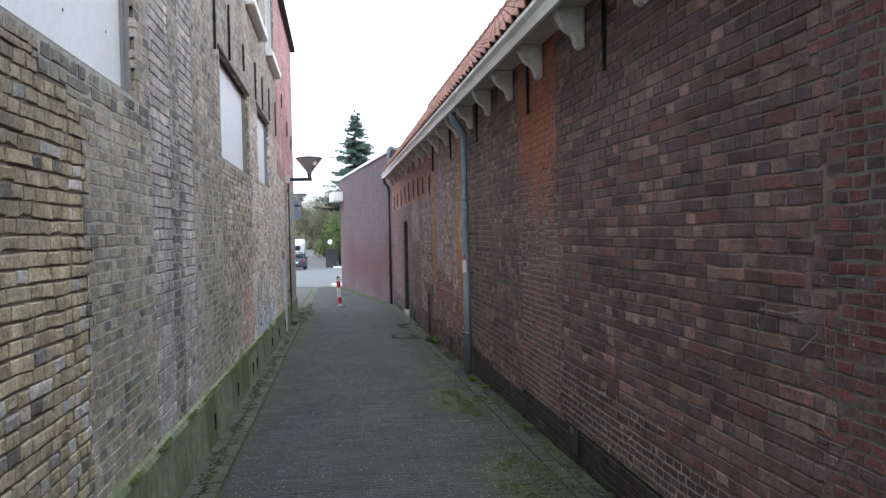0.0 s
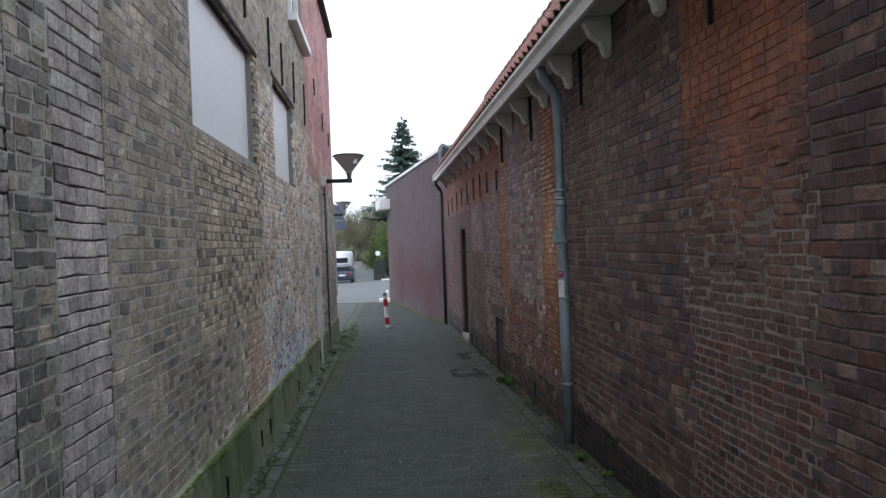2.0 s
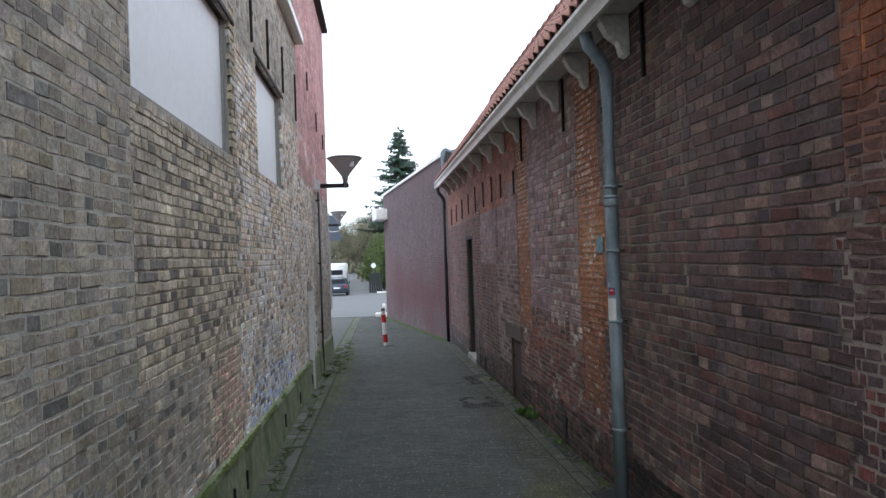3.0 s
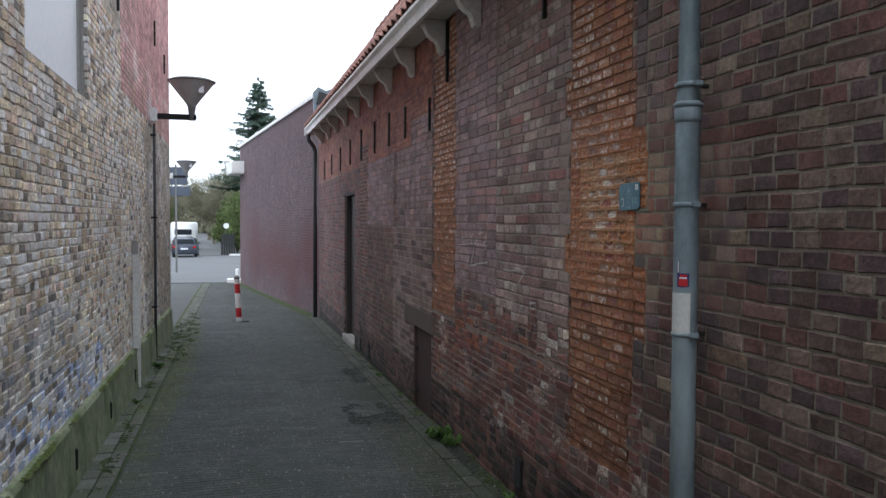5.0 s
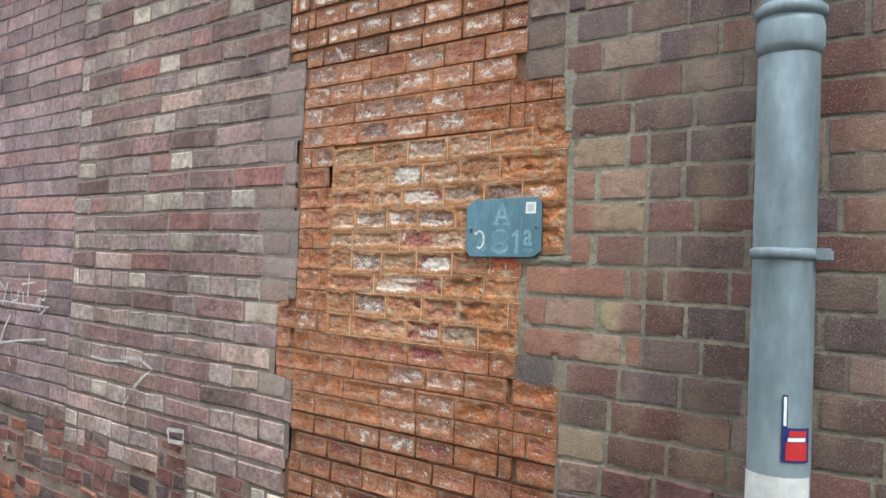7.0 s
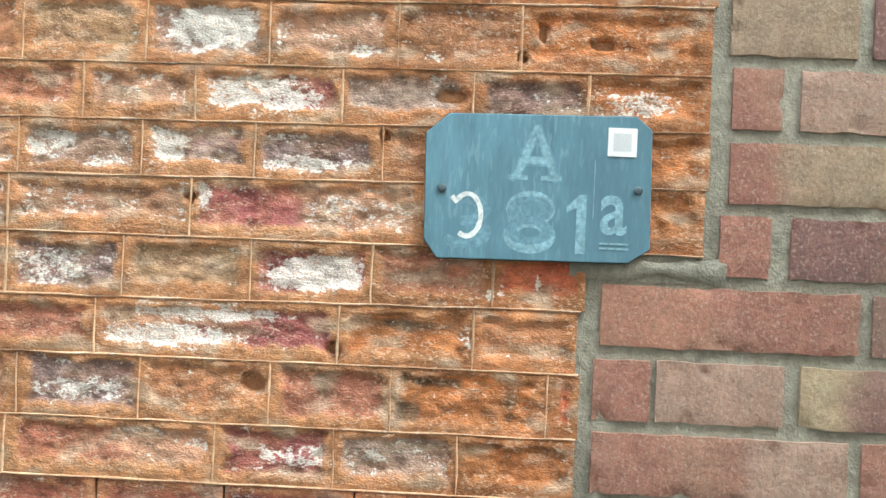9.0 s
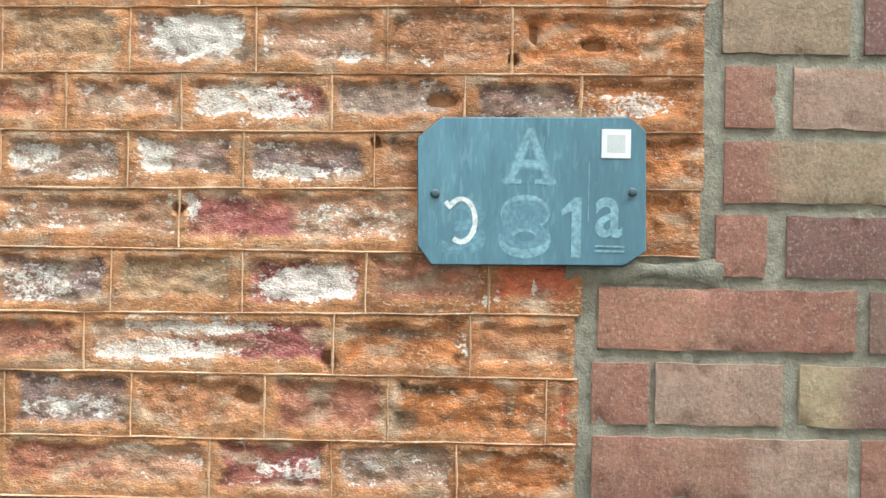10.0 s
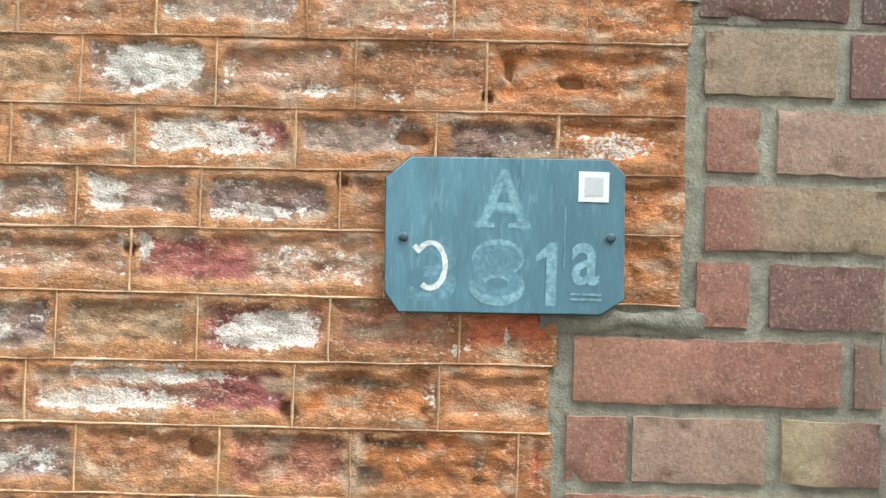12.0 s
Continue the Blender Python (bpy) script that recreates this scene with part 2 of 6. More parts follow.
def box(x0, x1, y0, y1, z0, z1, bevel=0.0, bm=None):
    bm = bm or bmesh.new()
    r = bmesh.ops.create_cube(bm, size=1, matrix=Matrix.LocRotScale(((x0 + x1) / 2, (y0 + y1) / 2, (z0 + z1) / 2), None, (abs(x1 - x0), abs(y1 - y0), abs(z1 - z0))))
    if bevel:
        edges = list({e for v in r["verts"] for e in v.link_edges})
        bmesh.ops.bevel(bm, geom=edges, offset=bevel, segments=2, affect='EDGES')
    return bm


def tube(points, radius, sides=14, bm=None, caps=True):
    """A round tube through points; radius may be a list."""
    bm = bm or bmesh.new()
    pts = [Vector(p) for p in points]
    rads = radius if isinstance(radius, (list, tuple)) else [radius] * len(pts)
    rings = []
    for i, p in enumerate(pts):
        d = (pts[min(i + 1, len(pts) - 1)] - pts[max(i - 1, 0)]).normalized()
        q = d.to_track_quat('Z', 'Y')
        rings.append([bm.verts.new(p + q @ Vector((rads[i] * math.cos(2 * math.pi * k / sides), rads[i] * math.sin(2 * math.pi * k / sides), 0))) for k in range(sides)])
    for a, b in zip(rings, rings[1:]):
        for k in range(sides):
            bm.faces.new((a[k], a[(k + 1) % sides], b[(k + 1) % sides], b[k]))
    if caps:
        bm.faces.new(rings[0][::-1])
        bm.faces.new(rings[-1])
    return bm


def prism(outline, a, b, axis='x', bm=None):
    """An outline of (p, q) pairs drawn out along an axis from a to b."""
    bm = bm or bmesh.new()
    put = {'x': lambda s, p, q: (s, p, q), 'y': lambda s, p, q: (p, s, q), 'z': lambda s, p, q: (p, q, s)}[axis]
    lo, hi = [bm.verts.new(put(a, p, q)) for p, q in outline], [bm.verts.new(put(b, p, q)) for p, q in outline]
    n = len(outline)
    bm.faces.new(lo[::-1]), bm.faces.new(hi)
    for i in range(n):
        bm.faces.new((lo[i], lo[(i + 1) % n], hi[(i + 1) % n], hi[i]))
    return bm


def floor_z(y):
    return 0.22 - 0.023 * y if y < 36 else max(-0.608 - 0.018 * (y - 36), -1.25)


# ---- brickwork ----
RNG = np.random.default_rng(7)


def pick(palette):
    """A brick's colour and share of salt out of a palette of (weight, colour, salt)."""
    r = RNG.random() * sum(p[0] for p in palette)
    for w, c, s in palette:
        r -= w
        if r <= 0:
            break
    j = RNG.normal(1, 0.13)
    return (*(max(v * j * RNG.normal(1, 0.015), 0.01) for v in c), max(s * RNG.normal(1, 0.4), 0.0))


QUADS = np.array([(0, 1, 2, 3), (0, 4, 5, 1), (1, 5, 6, 2), (2, 6, 7, 3), (3, 7, 4, 0), (4, 8, 9, 5), (5, 9, 10, 6), (6, 10, 11, 7), (7, 11, 8, 4)])


class Face:
    """A vertical face with bricks: place(u, v, d) turns the run, the height and the depth behind the face into the world."""

    def __init__(self, place, wave=1.0):
        self.place, self.zones, self.bricks, self.wave = place, [], [], wave

    def zone(self, u0, u1, v0, v1, style):
        self.zones.append((u0, u1, v0, v1, style))

    def ragged(self, u0, u1, v0, v1, style, left=0.1, right=0.1):
        """A zone whose ends are toothed, course by course."""
        pitch, v = style["pitch"], v0
        while v < v1 - 0.02:
            self.zone(u0 + RNG.uniform(-left, left), u1 + RNG.uniform(-right, right), v, min(v + pitch, v1), dict(style, phase=v))
            v += pitch

    def owner(self, u, v):
        for k in range(len(self.zones) - 1, -1, -1):
            z = self.zones[k]
            if z[0] <= u < z[1] and z[2] <= v < z[3]:
                return k
        return -1

    def lay(self):
        cuts = sorted({round(e, 4) for z in self.zones for e in z[:2]})
        for k, (u0, u1, v0, v1, st) in enumerate(self.zones):
            if st is None:
                continue
            pitch, phase = st["pitch"], st.get("phase", 0.0)
            n = math.floor((v0 - phase) / pitch)
            while phase + n * pitch < v1 - 0.012:
                lo, hi = max(phase + n * pitch, v0), min(phase + (n + 1) * pitch, v1)
                n += 1
                if hi - lo < 0.02:
                    continue
                runs, mid = [], (lo + hi) / 2
                marks = [u0] + [c for c in cuts if u0 < c < u1] + [u1]
                for a, b in zip(marks, marks[1:]):
                    if self.owner((a + b) / 2, mid) == k:
                        if runs and abs(runs[-1][1] - a) < 1e-6:
                            runs[-1][1] = b
                        else:
                            runs.append([a, b])
                for a, b in runs:
                    self.course(a, b, lo, hi, n, st)

    def course(self, a, b, lo, hi, n, st):
        joint, u = st["joint"], a
        u -= RNG.random() * 0.1
        while u < b - 0.012:
            bond = st["bond"]
            long = {"stretch": True, "head": False, "cross": RNG.random() < (0.7 if n % 2 == 0 else 0.12), "mixed": RNG.random() < 0.13, "english": RNG.random() < (0.8 if n % 2 == 0 else 0.06)}[bond]
            size = (st["long"] if long else st["long"] / 2 - joint / 2) * RNG.normal(1, 0.03)
            s, e = max(u, a), min(u + size, b)
            u += size + joint * RNG.normal(1, 0.15)
            if e - s > 0.025:
                colour = pick(st["palette"])
                if bond == "english":
                    k = st.get("header_tone", 1.18) if e - s < st["long"] * 0.7 else 0.9
                    colour = (colour[0] * (0.5 + 0.5 * k), colour[1] * k, colour[2] * k, colour[3])
                self.bricks.append((s, e - (joint if e == b else 0), lo + joint / 2, hi - joint / 2, colour, st))

    def recolour(self, change):
        """Lets change(u, v, colour) mend the colour of every brick."""
        self.bricks = [(a, b, lo, hi, change((a + b) / 2, (lo + hi) / 2, c), st) for a, b, lo, hi, c, st in self.bricks]

    def mesh(self, bricks):
        n = len(bricks)
        corner = np.empty((n, 12, 3))
        tint = np.empty((n, 12, 4))
        for i, (a, b, lo, hi, c, st) in enumerate(bricks):
            e, w = st.get("edge", 0.005) * 0.34, st.get("wobble", 0.003)
            d = -abs(RNG.normal(0, w * 0.25))
            j = RNG.normal(0, w * 0.5, (4, 3)) * (1, 1, 0.35)
            base = ((a, lo), (b, lo), (b, hi), (a, hi))
            for q, (u, v) in enumerate(base):
                su, sv = (1 if q in (0, 3) else -1), (1 if q in (0, 1) else -1)
                corner[i, q] = (u + su * e * 1.2 + j[q, 0], v + sv * e + j[q, 1], d + j[q, 2])
                corner[i, q + 4] = (u + j[q, 0] * 0.6, v + j[q, 1] * 0.6, d + e)
                corner[i, q + 8] = (u, v, 0.03)
            tint[i, :] = c
        f = corner.reshape(-1, 3)
        f[:, 1] += self.wave * (0.0015 * np.sin(f[:, 0] * 2.1 + f[:, 1] * 1.7) + 0.0022 * np.sin(f[:, 0] * 5.3 - f[:, 1] * 4.1) + 0.002 * np.sin(f[:, 0] * 17 + f[:, 1] * 9))
        pts = self.place(f[:, 0], f[:, 1], f[:, 2])
        faces = (QUADS[None] + 12 * np.arange(n)[:, None, None]).reshape(-1, 4)
        return pts, faces, tint.reshape(-1, 4)

    def stuff(self, name, bricks, material, parent, label):
        pts, faces, tint = self.mesh(bricks)
        ob = link_mesh(name, pts.tolist(), faces.tolist(), material, parent, label, tint)
        return tagged(ob, kind="stuff")

    def backing(self, name, depth, parent, label):
        us = sorted({round(e, 4) for z in self.zones for e in z[:2]})
        vs = sorted({round(e, 4) for z in self.zones for e in z[2:4]})
        verts, faces, tint = [], [], []
        for a, b in zip(us, us[1:]):
            for lo, hi in zip(vs, vs[1:]):
                k = self.owner((a + b) / 2, (lo + hi) / 2)
                if k < 0 or self.zones[k][4] is None:
                    continue
                st = self.zones[k][4]
                i = len(verts)
                arr = np.array([(a, lo), (b, lo), (b, hi), (a, hi)])
                verts += self.place(arr[:, 0], arr[:, 1], np.full(4, st.get("recess", depth))).tolist()
                faces.append((i, i + 1, i + 2, i + 3))
                tint += [(*st["mortar"], st.get("mortar_salt", 0.0))] * 4
        return link_mesh(name, verts, faces, MORTAR, parent, label, tint)


def mixed(a, b, k):
    k = min(max(k, 0.0), 1.0)
    return tuple(p + (q - p) * k for p, q in zip(a, b))


def style(pitch, joint, long, bond, mortar, palette, **kw):
    return dict(pitch=pitch, joint=joint, long=long, bond=bond, mortar=mortar, palette=palette, **kw)


PURPLE, DUSK, BROWN, TAN, YELLOW = (0.125, 0.09, 0.09), (0.095, 0.073, 0.075), (0.14, 0.096, 0.084), (0.215, 0.16, 0.13), (0.25, 0.195, 0.14)
REDDISH, ORANGE, RUST, WINE, ROSE = (0.17, 0.09, 0.078), (0.40, 0.17, 0.075), (0.33, 0.12, 0.065), (0.18, 0.075, 0.068), (0.25, 0.17, 0.145)
OCHRE, OLIVE, SOOT, PALE, ASH = (0.46, 0.40, 0.29), (0.40, 0.355, 0.27), (0.20, 0.185, 0.165), (0.62, 0.58, 0.53), (0.47, 0.445, 0.40)


# ---- ground ----
def ground_sheet():
    ys = [-14, -6, 0, 6, 12, 18, 24, 30, 36, 46, 56, 71.7, 120, 400, 2500]
    xs = [-2500, -300, -40, -4.6, -0.3, 3, 40, 300, 2500]
    verts = [(x, y, floor_z(y) - 0.035) for y in ys for x in xs]
    n = len(xs)
    faces = [(j * n + i, j * n + i + 1, (j + 1) * n + i + 1, (j + 1) * n + i) for j in range(len(ys) - 1) for i in range(n - 1)]
    return tagged(link_mesh("ground", verts, faces, ASPHALT), "dark weathered ground under the alley and street", "ground", kind="structure")


ground_sheet()


def sloped_slab(name, x0, x1, y0, y1, lift, material, label, step=4.0):
    ys = list(np.arange(y0, y1, step)) + [y1]
    verts = [(x, y, floor_z(y) + lift - d) for y in ys for x in (x0, x1) for d in (0, 0.05)]
    faces = []
    for j in range(len(ys) - 1):
        a, b = 4 * j, 4 * j + 4
        faces += [(a, a + 2, b + 2, b), (a + 1, a, b, b + 1), (a + 2, a + 3, b + 3, b + 2)]
    faces += [(0, 1, 3, 2), (b, b + 2, b + 3, b + 1)]
    return tagged(link_mesh(name, verts, faces, material), label, "road", kind="structure")


sloped_slab("road", -60, 60, 36.4, 71.6, -0.012, PALE_ROAD, "pale worn asphalt of the crossing street")
sloped_slab("road", -5.2, -0.35, 71.9, 130, -0.005, PALE_ROAD, "pale asphalt side street between parked cars and hedges")
kerb = thing("kerb", "grey concrete kerb along the crossing street", "kerb", kind="structure")
part("kerb_stone", box(-0.3, 12, 71.3, 71.5, -1.3, -1.12, 0.01), WHITE_PAINT, kerb)

# ---- brick styles ----
NEW = style(0.0617, 0.0098, 0.215, "english", (0.245, 0.222, 0.185), [(5, BROWN, 0.05), (3, REDDISH, 0.05), (3, PURPLE, 0), (2, TAN, 0.05), (0.5, YELLOW, 0), (1, ROSE, 0.08)], phase=-0.0008, edge=0.010, wobble=0.0045, recess=0.0035)
DULL = style(0.0617, 0.009, 0.215, "english", (0.173, 0.143, 0.128), [(6, PURPLE, 0.05), (4, BROWN, 0.02), (3, DUSK, 0), (2, TAN, 0.1), (0.8, ROSE, 0.1), (1, REDDISH, 0)], phase=0.001, wobble=0.006, edge=0.009, recess=0.0035)
DULL_RED = style(0.0617, 0.009, 0.215, "english", (0.195, 0.143, 0.120), [(3, PURPLE, 0.05), (5, REDDISH, 0.02), (4, BROWN, 0), (1, TAN, 0.1)], phase=0.001, wobble=0.006, edge=0.009, recess=0.0035)
OLD = style(0.048, 0.009, 0.182, "head", (0.29, 0.245, 0.22), [(3, PURPLE, 0.35), (2, DUSK, 0.3), (5, (0.15, 0.075, 0.07), 0.3), (3, WINE, 0.3), (1, BROWN, 0.4)], wobble=0.005, edge=0.008, recess=0.0008, mortar_salt=0.25)
OLD_RED = style(0.0515, 0.010, 0.215, "mixed", (0.25, 0.195, 0.165), [(4, (0.17, 0.085, 0.072), 0.3), (4, (0.15, 0.068, 0.062), 0.2), (3, PURPLE, 0.3), (1, (0.24, 0.105, 0.07), 0.4)], wobble=0.009, edge=0.009, recess=0.0012, mortar_salt=0.5)
BURNT = style(0.0515, 0.007, 0.215, "head", (0.450, 0.173, 0.075), [(6, (0.27, 0.10, 0.06), 0.03), (3, (0.33, 0.14, 0.07), 0.05), (2, WINE, 0)], wobble=0.004, edge=0.006)
EMBER = dict(OLD_RED, mortar=(0.26, 0.13, 0.10), palette=[(4, REDDISH, 0.1), (3, WINE, 0.1), (4, RUST, 0.1), (2, PURPLE, 0.1)])
FIRED = style(0.0515, 0.0075, 0.215, "head", (0.23, 0.125, 0.085), [(6, (0.37, 0.18, 0.10), 0.5), (4, (0.33, 0.155, 0.095), 0.5), (1.5, (0.24, 0.12, 0.105), 0.7), (3, (0.35, 0.20, 0.13), 0.75)], phase=0.0486, wobble=0.005, edge=0.008, recess=0.010, mortar_salt=0.2, lime_washed=True)
BAND = style(0.0515, 0.006, 0.215, "mixed", (0.30, 0.155, 0.115), [(5, (0.32, 0.145, 0.10), 0.15), (4, (0.28, 0.135, 0.10), 0.15), (1, (0.24, 0.12, 0.105), 0.2)], wobble=0.004, recess=0.0028)
INFILL = style(0.062, 0.008, 0.225, "stretch", (0.189, 0.162, 0.162), [(6, (0.275, 0.208, 0.208), 0.1), (4, (0.235, 0.18, 0.185), 0.05), (2, (0.305, 0.2, 0.19), 0.1)], wobble=0.004, recess=0.0028)
INFILL_PALE = style(0.062, 0.009, 0.215, "stretch", (0.315, 0.273, 0.252), [(5, (0.238, 0.182, 0.168), 0.15), (3, PURPLE, 0.1), (1, TAN, 0.2)], wobble=0.004, recess=0.0028)
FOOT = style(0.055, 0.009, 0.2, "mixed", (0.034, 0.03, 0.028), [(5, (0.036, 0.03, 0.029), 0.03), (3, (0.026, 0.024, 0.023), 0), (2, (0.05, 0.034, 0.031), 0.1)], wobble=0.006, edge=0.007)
STOCK = style(0.060, 0.011, 0.205, "mixed", (0.20, 0.175, 0.13), [(6, (0.42, 0.36, 0.235), 0.1), (4, (0.38, 0.33, 0.225), 0.1), (1.5, ASH, 0), (0.7, SOOT, 0), (0.35, (0.12, 0.11, 0.09), 0)], wobble=0.008, edge=0.011, recess=0.006)
GREY = style(0.058, 0.010, 0.205, "mixed", (0.38, 0.36, 0.315), [(5, (0.385, 0.35, 0.30), 0.05), (5, (0.36, 0.32, 0.25), 0.03), (2, (0.40, 0.35, 0.265), 0), (1.6, SOOT, 0)], wobble=0.006, edge=0.007, recess=0.0008, mortar_salt=0.2)
SMOOTH = style(0.058, 0.010, 0.21, "mixed", (0.44, 0.42, 0.37), [(6, (0.39, 0.355, 0.28), 0.03), (4, (0.40, 0.365, 0.31), 0.03), (2, (0.39, 0.345, 0.25), 0.03), (1.5, (0.23, 0.225, 0.2), 0)], wobble=0.006, edge=0.007, recess=0.0008, mortar_salt=0.2)
STRIP = style(0.068, 0.007, 0.225, "mixed", (0.15, 0.14, 0.125), [(6, (0.45, 0.42, 0.39), 0.05), (3, (0.50, 0.465, 0.43), 0.05), (2, (0.40, 0.375, 0.345), 0.02)], wobble=0.006, edge=0.010, recess=0.008)
DARKSTRIP = style(0.062, 0.010, 0.2, "head", (0.44, 0.42, 0.37), [(5, (0.31, 0.30, 0.25), 0.05), (3, SOOT, 0), (2, (0.165, 0.17, 0.15), 0), (2, (0.35, 0.31, 0.235), 0.05)], wobble=0.008, edge=0.008, recess=0.0008)
CHALKY = style(0.054, 0.010, 0.195, "head", (0.62, 0.58, 0.52), [(5, (0.68, 0.57, 0.42), 0.5), (4, (0.84, 0.83, 0.79), 1.0), (4, (0.62, 0.57, 0.50), 0.8), (2, (0.60, 0.46, 0.38), 0.6), (2.4, (0.26, 0.235, 0.20), 0.3), (3, (0.46, 0.37, 0.25), 0.4)], wobble=0.008, edge=0.011, recess=0.004, mortar_salt=0.9)
WARM = style(0.056, 0.009, 0.2, "head", (0.36, 0.31, 0.23), [(2, SOOT, 0), (6, (0.52, 0.46, 0.36), 0.3), (3, (0.42, 0.36, 0.265), 0.2), (2, OLIVE, 0)], wobble=0.006, edge=0.009, recess=0.0035)
REDPATCH = dict(CHALKY, mortar=(0.450, 0.300, 0.240), palette=[(5, (0.50, 0.36, 0.29), 0.3), (3, OCHRE, 0.3)])
BLUEPATCH = dict(CHALKY, mortar=(0.50, 0.56, 0.70), palette=[(5, (0.36, 0.45, 0.68), 0.9), (5, (0.74, 0.80, 0.90), 1.1), (1.5, SOOT, 0.4), (2, OCHRE, 0.5)])
REDCOAT = style(0.062, 0.006, 0.215, "mixed", (0.495, 0.173, 0.158), [(6, (0.47, 0.25, 0.24), 0), (3, (0.43, 0.225, 0.215), 0)], wobble=0.002, edge=0.003, recess=0.004)
PINKCOAT = style(0.062, 0.006, 0.215, "mixed", (0.17, 0.128, 0.132), [(6, (0.178, 0.135, 0.138), 0.0), (3, (0.17, 0.128, 0.132), 0.0)], wobble=0.0015, edge=0.003, recess=0.003)

# ---- brick building on the east side ----
EAST = 1.67
east = Face(lambda u, v, d: np.stack([EAST + d, u, v], axis=1), 0.6)
east.zone(-6, 23.05, -0.6, 3.62, DULL)
east.zone(-6, 2.4, -0.6, 3.62, DULL_RED)
east.ragged(2.0, 2.4, 0.6, 2.5, dict(OLD, mortar=(0.12, 0.105, 0.1)))
east.zone(2.45, 5.65, -0.6, 0.75, DULL_RED)
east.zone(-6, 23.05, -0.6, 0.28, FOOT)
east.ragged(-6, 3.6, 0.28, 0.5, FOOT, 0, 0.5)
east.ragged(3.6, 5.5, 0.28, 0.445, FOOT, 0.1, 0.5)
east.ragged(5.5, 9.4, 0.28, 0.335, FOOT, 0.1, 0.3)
east.zone(5.66, 6.9, 2.0, 3.62, EMBER)
east.zone(5.8, 6.78, 2.3, 3.62, BURNT)
east.ragged(5.66, 6.88, 0.335, 2.0, OLD)
for u0, u1, v0 in ((5.72, 6.0, 1.78), (6.0, 6.3, 1.5), (6.3, 6.6, 1.62), (6.6, 6.86, 1.4)):
    east.ragged(u0, u1, v0, 2.06, dict(OLD_RED, mortar=(0.23, 0.18, 0.16)), 0.06, 0.06)
OLD_DIM = dict(OLD, mortar=(0.31, 0.27, 0.245), palette=[(4, DUSK, 0.2), (4, (0.085, 0.06, 0.058), 0.1), (2, (0.12, 0.07, 0.065), 0.3)])
east.ragged(3.2, 5.66, 0.36, 0.62, OLD_DIM, 0.3, 0.05)
east.ragged(4.0, 5.66, 0.62, 0.78, OLD_DIM, 0.3, 0.05)
east.ragged(8.35, 9.93, 0.4928, 3.62, NEW, 0.06, 0)
east.zone(6.9, 8.3, 0.28, 0.62, DULL_RED)
east.zone(9.93, 13.65, -0.2, 1.0, OLD_RED)
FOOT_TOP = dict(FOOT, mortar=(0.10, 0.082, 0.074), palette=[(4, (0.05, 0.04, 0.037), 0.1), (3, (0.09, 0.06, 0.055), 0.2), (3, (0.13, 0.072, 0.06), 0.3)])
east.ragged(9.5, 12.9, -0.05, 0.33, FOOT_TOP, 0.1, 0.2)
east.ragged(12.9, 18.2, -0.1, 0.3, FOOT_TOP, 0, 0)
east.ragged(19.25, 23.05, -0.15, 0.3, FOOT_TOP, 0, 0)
INNER = dict(NEW, bond="english", header_tone=1.25, recess=0.0028, palette=[(5, (0.25, 0.178, 0.17), 0.08), (3, (0.265, 0.19, 0.17), 0.08), (3, (0.30, 0.235, 0.215), 0.08), (1.8, (0.38, 0.315, 0.27), 0.08), (0.8, (0.27, 0.145, 0.13), 0.1)], mortar=(0.235, 0.20, 0.18))
east.zone(10.65, 11.9, 1.0, 3.62, INNER)
east.zone(10.02, 10.70, 0.9, 3.62, FIRED)
east.ragged(10.02, 10.68, 0.5, 0.9, FIRED, 0.05, 0.06)
for k in range(6):
    east.zone(10.70, 10.72 + 0.05 * (k % 2), 1.0 + k * 0.412, 1.206 + k * 0.412, FIRED)
east.zone(9.918, 10.02, 1.749, 2.1, FIRED)
east.zone(9.918, 10.02, 1.15, 1.49, FIRED)
east.zone(10.02, 10.06, 2.35, 3.62, NEW)
east.zone(9.914, 10.014, 1.725, 2.0055, None)
east.zone(10.014, 10.58, 1.542, 2.0055, None)
east.zone(9.75, 9.914, 1.602, 1.9737, None)
east.zone(9.75, 10.014, 1.542, 1.725, None)
for k in range(15):
    east.zone(10.7 + k * 0.15, 10.85 + k * 0.15, 0.9, 0.98 + RNG.uniform(-0.02, 0.2), OLD_RED)
east.zone(11.9, 12.9, 1.15, 3.62, INFILL)
east.ragged(12.4, 12.9, 0.7, 1.05, EMBER, 0.25, 0)
east.ragged(12.9, 13.6, 0.9, 3.62, FIRED, 0.06, 0.05)
east.zone(13.65, 23.05, 2.42, 3.62, BAND)
east.zone(13.65, 14.5, 2.42, 2.66, INFILL)
east.zone(13.65, 17.1, 1.62, 2.42, INFILL)
east.zone(15.2, 15.36, 1.3, 2.42, DULL_RED)
east.zone(13.65, 15.4, 0.3, 1.62, INFILL_PALE)
east.zone(15.4, 17.6, 0.2, 1.62, DULL_RED)
east.zone(17.1, 17.75, 0.9, 2.7, OLD_RED)
east.zone(17.75, 23.05, 0.1, 2.42, dict(DULL_RED, palette=[(4, PURPLE, 0.05), (4, REDDISH, 0.1), (3, WINE, 0.1)]))
east.zone(13.65, 14.36, -0.6, 0.66, None)
east.zone(18.2, 19.25, -0.6, 2.12, None)
east.lay()


